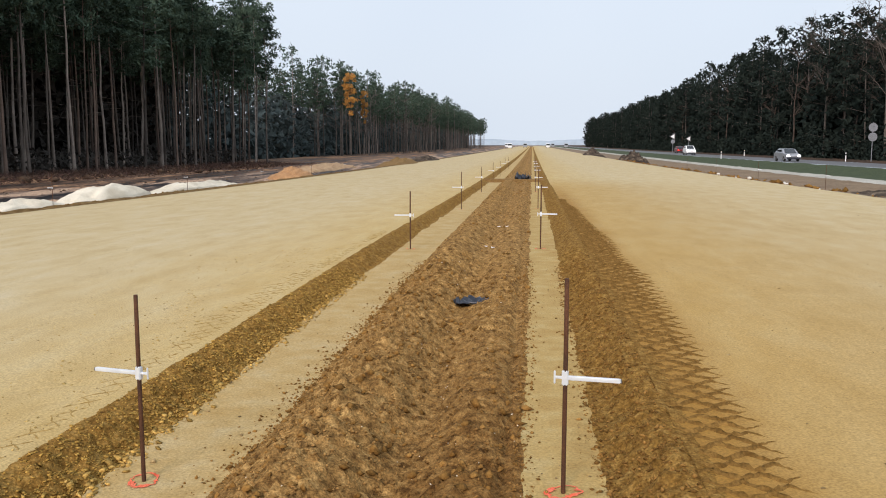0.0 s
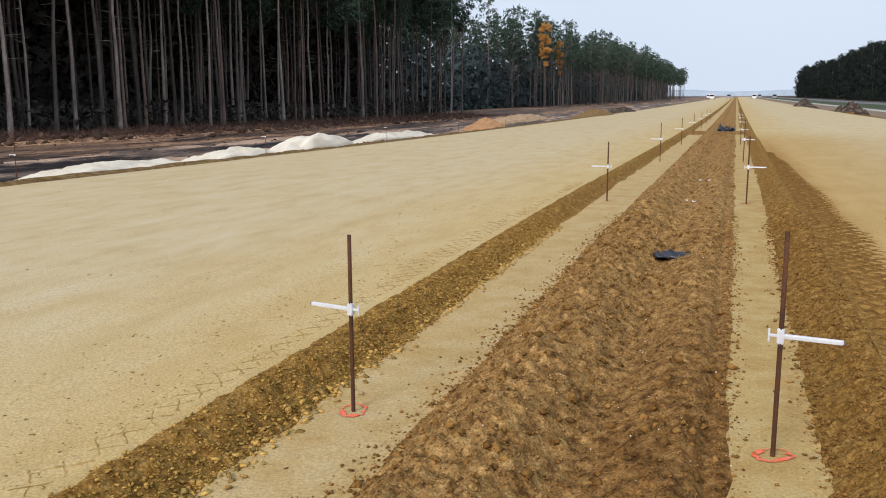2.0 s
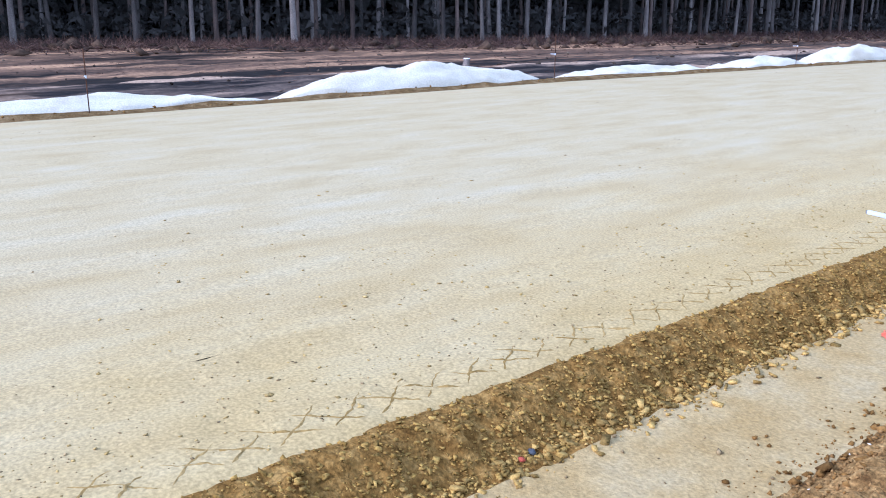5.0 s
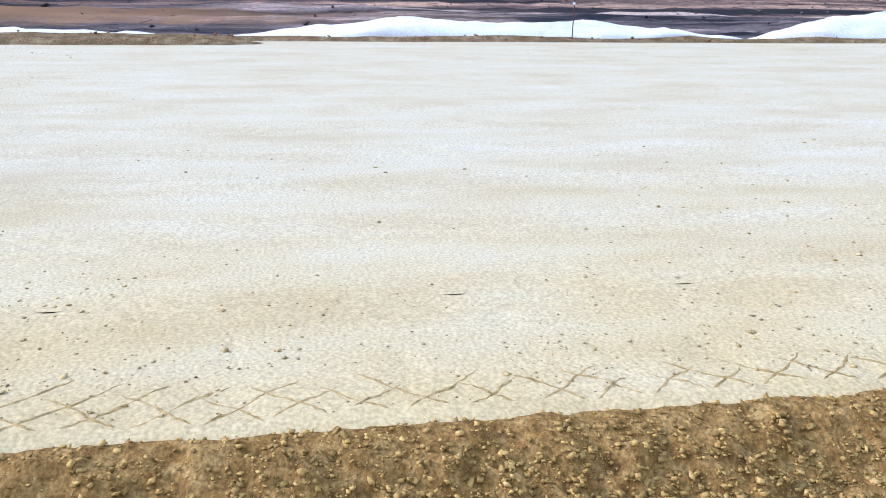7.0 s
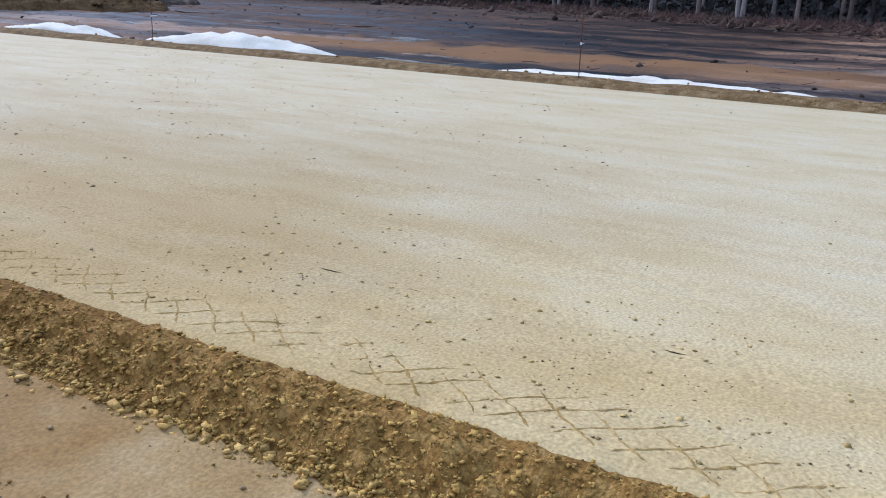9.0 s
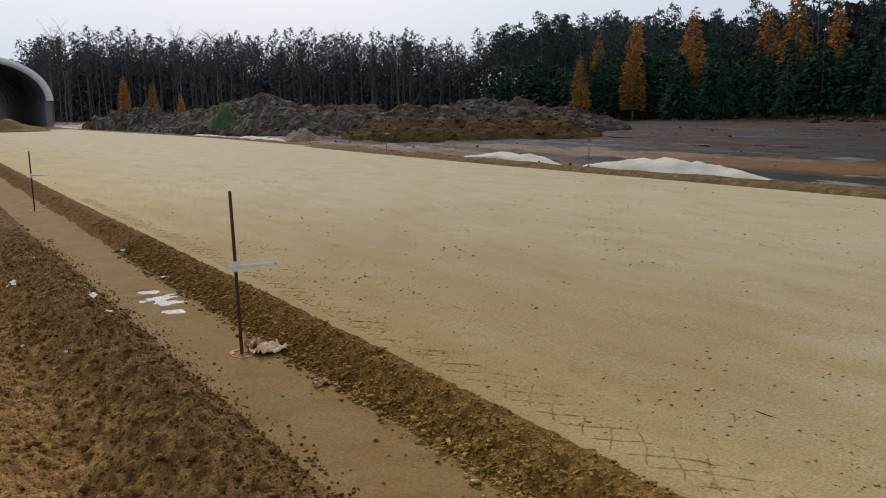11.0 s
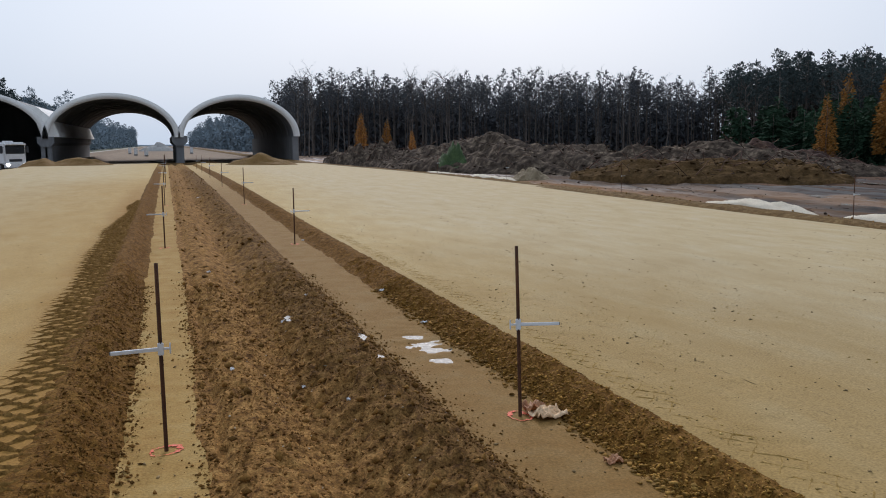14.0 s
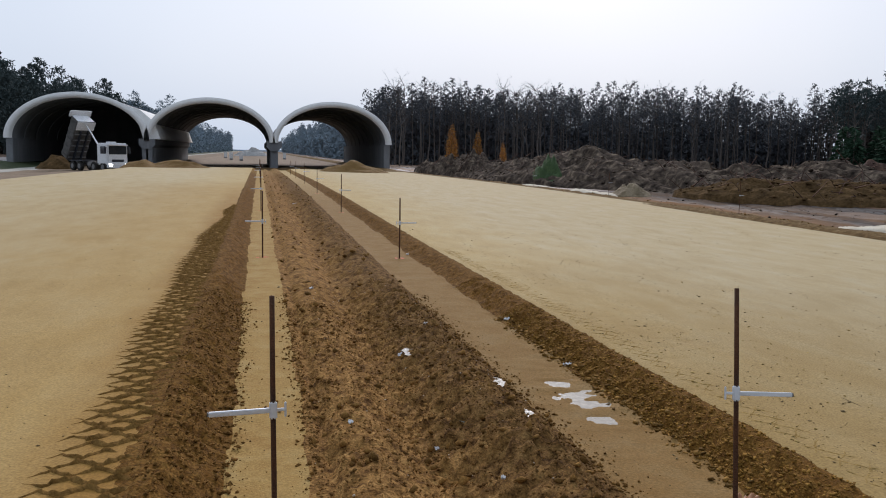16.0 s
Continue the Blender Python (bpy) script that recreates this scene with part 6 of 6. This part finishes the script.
def tipper_truck(m):
    """Front faces +y, base at z 0."""
    root = new("tipper_truck")
    cab = part("cab", a_box(-1.2, 1.2, 2.3, 4.3, 0.75, 3.05, 0.14), CAR_WHITE, root, "white boxy truck cab")
    part("windscreen", a_box(-1.05, 1.05, 4.27, 4.325, 1.85, 2.75, 0.03), GLASS_DARK, cab, "dark windscreen")
    part("sun_visor", a_box(-1.1, 1.1, 4.28, 4.5, 2.78, 2.9, 0.02), CAR_WHITE, cab)
    part("grille", a_box(-0.7, 0.7, 4.27, 4.34, 1.05, 1.32, 0.02), BLACK_PLASTIC, cab, "black radiator grille")
    part("bumper", a_box(-1.22, 1.22, 4.15, 4.42, 0.42, 0.98, 0.05), CAR_WHITE, cab, "white front bumper")
    for s in (-1, 1):
        part("side_window", a_box(s * 1.19 - 0.03, s * 1.19 + 0.03, 3.0, 4.0, 1.9, 2.7, 0.02), GLASS_DARK, cab, "dark side window")
        arm = part("mirror", a_box(s * 1.42 - 0.12, s * 1.42 + 0.12, 4.15, 4.3, 1.95, 2.65, 0.04), BLACK_PLASTIC, cab, "black wing mirror")
        part("headlamp", a_box(s * 0.92 - 0.2, s * 0.92 + 0.2, 4.40, 4.46, 0.62, 0.86, 0.03), LAMP_ON, cab, "lit headlamp")
        part("mirror_arm", a_box(s * 1.27 - 0.1, s * 1.27 + 0.1, 4.18, 4.22, 2.5, 2.55, 0.005), BLACK_PLASTIC, arm)
    part("roof_beacon_bar", a_box(-0.5, 0.5, 2.9, 3.3, 3.05, 3.2, 0.04), CAR_WHITE, cab)
    part("chassis", a_box(-0.45, 0.45, -3.9, 3.6, 0.7, 1.0, 0.03), STEEL_GREY, root, "grey steel chassis")
    part("fuel_tank", a_box(0.5, 1.15, 0.3, 1.4, 0.5, 1.05, 0.1), STEEL_GREY, root, "grey fuel tank")
    part("mudguard", a_box(-1.2, 1.2, -3.2, -0.6, 1.06, 1.14, 0.03), BLACK_PLASTIC, root)
    for y in (3.3, 1.55, -1.2, -2.55):
        for s in (-1, 1):
            wheel(root, s * 1.0, y, 0.52, 0.52, 0.34)
    # raised body, hinged at the rear
    hinge = Matrix.Translation((0, -3.8, 1.15)) @ Matrix.Rotation(radians(60), 4, "X")
    bm = bmesh.new()
    for b in ((-1.05, 1.05, 0, 4.7, 0, 0.1), (-1.08, -0.98, 0, 4.7, 0.1, 1.25), (0.98, 1.08, 0, 4.7, 0.1, 1.25), (-1.05, 1.05, 4.6, 4.72, 0.1, 1.45)):
        box_bm(bm, *b, 0.02)
    bmesh.ops.transform(bm, matrix=hinge, verts=bm.verts)
    body = part("tipper_body", bm, DIRTY_STEEL, root, "raised dark grey steel tipper body")
    bm = bmesh.new()
    box_bm(bm, -1.25, 1.25, 4.6, 5.35, 1.45, 1.57, 0.03)
    box_bm(bm, -0.95, 0.95, 4.73, 4.8, 0.1, 1.6, 0.02)
    box_bm(bm, -1.05, 1.05, 3.75, 4.76, -0.06, -0.004, 0.02)
    bmesh.ops.transform(bm, matrix=hinge, verts=bm.verts)
    part("canopy", bm, CAR_WHITE, body, "white body headboard and cab shield")
    for s in (-1, 1):
        bm = a_box(s * 0.42 - 0.08, s * 0.42 + 0.08, 0.0, 3.7, -0.26, -0.004, 0.02)
        bmesh.ops.transform(bm, matrix=hinge, verts=bm.verts)
        part("floor_beam", bm, BLACK_PLASTIC, body, "black beam under the body floor")
    for i in range(5):
        bm = a_box(-1.0, 1.0, 0.3 + i * 0.72, 0.4 + i * 0.72, -0.12, -0.004, 0.01)
        bmesh.ops.transform(bm, matrix=hinge, verts=bm.verts)
        part("cross_beam", bm, STEEL_GREY, body)
    for i in range(5):
        for s in (-1, 1):
            bm = a_box(s * 1.12 - 0.04, s * 1.12 + 0.04, 0.3 + i * 1.0, 0.42 + i * 1.0, 0.05, 1.25, 0.01)
            bmesh.ops.transform(bm, matrix=hinge, verts=bm.verts)
            part("side_rib", bm, DIRTY_STEEL, body)
    bm = a_box(-1.02, 1.02, -0.08, 0.02, 0.1, 1.2, 0.02)
    bmesh.ops.transform(bm, matrix=hinge @ Matrix.Rotation(radians(-50), 4, "X"), verts=bm.verts)
    part("tailgate", bm, DIRTY_STEEL, body, "swung tailgate")
    v, f = tube_np([(0, 1.75, 1.0), (0, 0.6, 2.9), (0, -1.5, 4.95)], [0.11, 0.09, 0.06], 10)
    put("hydraulic_ram", mesh_of("hydraulic_ram", v, f, [CAR_WHITE], shade=True), root, "pale hydraulic ram")
    tagged(root, "white tipper truck with its grey body raised", "truck")
    root.matrix_basis = m


tipper_truck(pose(15.1, -87.5, float(ground_z(np.array(15.1), np.array(-87.5))), 0, 0, 41) @ Matrix.Diagonal((0.85, 0.85, 0.84, 1)))


def car(name, m, paint, label, tall=1.0, lamps=LAMP_ON, front=True):
    """Front faces -y, towards the camera's first position."""
    root = new(name)
    bm = bmesh.new()
    prof = [(-2.15, 0.32), (-2.2, 0.62), (-2.0, 0.82), (-1.15, 0.95), (-0.45, 1.45), (0.9, 1.5), (1.75, 1.05), (2.1, 0.95), (2.2, 0.5), (2.1, 0.32)]
    rings = []
    for x, inset in ((-0.86, 0.05), (-0.8, 0.0), (0.8, 0.0), (0.86, 0.05)):
        rings.append([bm.verts.new((x * (0.86 if z > 1.2 else 1.0), y, z * tall - (inset if z > 1.2 else 0))) for y, z in prof])
    for a, b in zip(rings, rings[1:]):
        for i in range(len(prof)):
            j = (i + 1) % len(prof)
            bm.faces.new((a[i], a[j], b[j], b[i]))
    bm.faces.new(rings[0])
    bm.faces.new(rings[-1][::-1])
    body = part("body", bm, paint, root)
    bm = bmesh.new()
    quad = [(-0.66, -1.12, 0.98), (0.66, -1.12, 0.98), (0.58, -0.5, 1.41), (-0.58, -0.5, 1.41)]
    vs = [bm.verts.new((x, y - 0.03, z * tall + 0.02)) for x, y, z in quad]
    ex = bmesh.ops.extrude_face_region(bm, geom=[bm.faces.new(vs)])
    bmesh.ops.translate(bm, vec=(0, -0.02, 0.015), verts=[g for g in ex["geom"] if isinstance(g, bmesh.types.BMVert)])
    part("windscreen", bm, GLASS_DARK, body, "dark windscreen")
    for s in (-1, 1):
        part("side_window", a_box(s * 0.79 - 0.04, s * 0.79 + 0.04, -0.4, 1.1, 1.02 * tall, 1.34 * tall, 0.01), GLASS_DARK, body, "dark side window")
        part("headlamp" if front else "tail_lamp", a_box(s * 0.62 - 0.17, s * 0.62 + 0.17, -2.25, -2.15, 0.58 * tall, 0.76 * tall, 0.03), lamps, body, "lit lamp")
        for y in (-1.35, 1.35):
            wheel(root, s * 0.78, y, 0.31, 0.31, 0.2)
    part("bumper", a_box(-0.78, 0.78, -2.28, -2.1, 0.28, 0.5, 0.04), BLACK_PLASTIC, body, "dark bumper")
    tagged(root, label, "car", "cars on the old road")
    root.matrix_basis = m


def road_z(y):
    return 0.16 + float(grade(y))


car("car", pose(30.2, 107.0, road_z(107), 0, 0, 3), CAR_SILVER, "silver hatchback with lit headlamps on the road")
car("car", pose(30.2, 172.0, road_z(172), 0, 0, 0), CAR_WHITE, "white van-like car with lit headlamps", tall=1.2)
car("car", pose(33.8, 205.0, road_z(205), 0, 0, 0), CAR_DARK, "dark red car driving away with tail lamps", tall=1.1, lamps=TAIL_ON, front=False)
for i, (x, y) in enumerate([(-10.5, 420), (-4, 520), (8.5, 470), (14, 600), (-16, 560), (20, 520)]):
    van = new("site_van")
    zz = float(grade(y)) + 0.15
    b = part("body", a_box(x - 1.1, x + 1.1, y - 2.6, y + 2.6, zz + 0.35, zz + 2.5, 0.25), (CAR_WHITE, CAR_SILVER)[i % 2], van)
    part("windscreen", a_box(x - 0.95, x + 0.95, y - 2.66, y - 2.58, zz + 1.4, zz + 2.2, 0.02), GLASS_DARK, b)
    for s in (-1, 1):
        for q in (-1.6, 1.6):
            wheel(van, x + s * 0.95, y + q, zz + 0.36, 0.36, 0.25)
    tagged(van, "small pale van far along the road base", "van", "site vans")


# ---- road signs and posts ----
SIGN_GREY = material("grey_sign_back", [(0.20, 0.21, 0.23), (0.28, 0.29, 0.31)], scale=2, fine=10, bump=0.0, metal=0.4, rough=0.5)
SIGN_WHITE = material("white_sign_face", [(0.75, 0.75, 0.74), (0.8, 0.8, 0.8)], scale=2, fine=10, bump=0.0, rough=0.4)
SIGN_RED = material("dull_sign_border", [(0.20, 0.19, 0.19), (0.27, 0.26, 0.26)], scale=2, fine=10, bump=0.0, rough=0.4)


def sign_post(x, y, shapes, label, height):
    root = new("road_sign")
    z = float(ground_z(np.array(float(x)), np.array(float(y))))
    v, f = tube_np([(x, y, z - 0.2), (x, y, z + height)], [0.05, 0.05], 8)
    put("post", mesh_of("post", v, f, [SIGN_GREY], shade=True), root, "grey tubular post")
    for kind, zz, r in shapes:
        bm = bmesh.new()
        seg = 28 if kind == "disc" else 3
        rot = Matrix.Rotation(math.pi / 2, 4, "X") @ Matrix.Rotation(0 if kind == "disc" else math.pi / 2, 4, "Z")
        bmesh.ops.create_cone(bm, cap_ends=True, segments=seg, radius1=r, radius2=r, depth=0.03, matrix=Matrix.Translation((x, y - 0.07, z + zz)) @ rot)
        plate = part("plate", bm, SIGN_GREY if kind == "disc" else SIGN_RED, root, "round grey sign plate" if kind == "disc" else "red-bordered triangular plate")
        if kind != "disc":
            bm = bmesh.new()
            bmesh.ops.create_cone(bm, cap_ends=True, segments=3, radius1=r * 0.68, radius2=r * 0.68, depth=0.01, matrix=Matrix.Translation((x, y - 0.092, z + zz)) @ rot)
            part("face", bm, SIGN_WHITE, plate, "white sign face")
    tagged(root, label, "road sign")


sign_post(39.0, 105.0, [("disc", 2.85, 0.5), ("disc", 3.95, 0.5)], "two round sign plates on one grey post", 4.5)
sign_post(37.5, 215.0, [("tri", 3.4, 0.75)], "triangular warning sign on a grey post", 4.0)
sign_post(28.0, 178.0, [("tri", 3.6, 0.7), ("disc", 2.6, 0.4)], "triangular warning sign above a plate on a post", 4.2)
for x, y in ((37.2, 108.0), (37.2, 158.0), (27.4, 130.0), (37.2, 73.0)):
    post = new("marker_post")
    z = float(ground_z(np.array(x), np.array(y)))
    b = part("body", a_box(x - 0.06, x + 0.06, y - 0.04, y + 0.04, z - 0.1, z + 1.05, 0.02), SIGN_WHITE, post)
    part("band", a_box(x - 0.062, x + 0.062, y - 0.044, y + 0.044, z + 0.72, z + 0.88, 0.004), BLACK_PLASTIC, b, "dark band")
    tagged(post, "white roadside marker post with a dark band", "post", "marker posts")
# beyond the tunnels: pale barrier posts
for x, y in ((4.0, -190), (6.5, -205), (-6, -230), (9, -240)):
    b = new("site_barrier")
    zz = float(ground_z(np.array(float(x)), np.array(float(y))))
    part("panel", a_box(x - 0.4, x + 0.4, y - 0.08, y + 0.08, zz + 0.3, zz + 1.7, 0.03), SIGN_WHITE, b)
    part("foot", a_box(x - 0.35, x + 0.35, y - 0.3, y + 0.3, zz - 0.05, zz + 0.3, 0.04), STEEL_GREY, b)
    tagged(b, "white site barrier standing beyond the tunnels", "barrier", "site barriers")
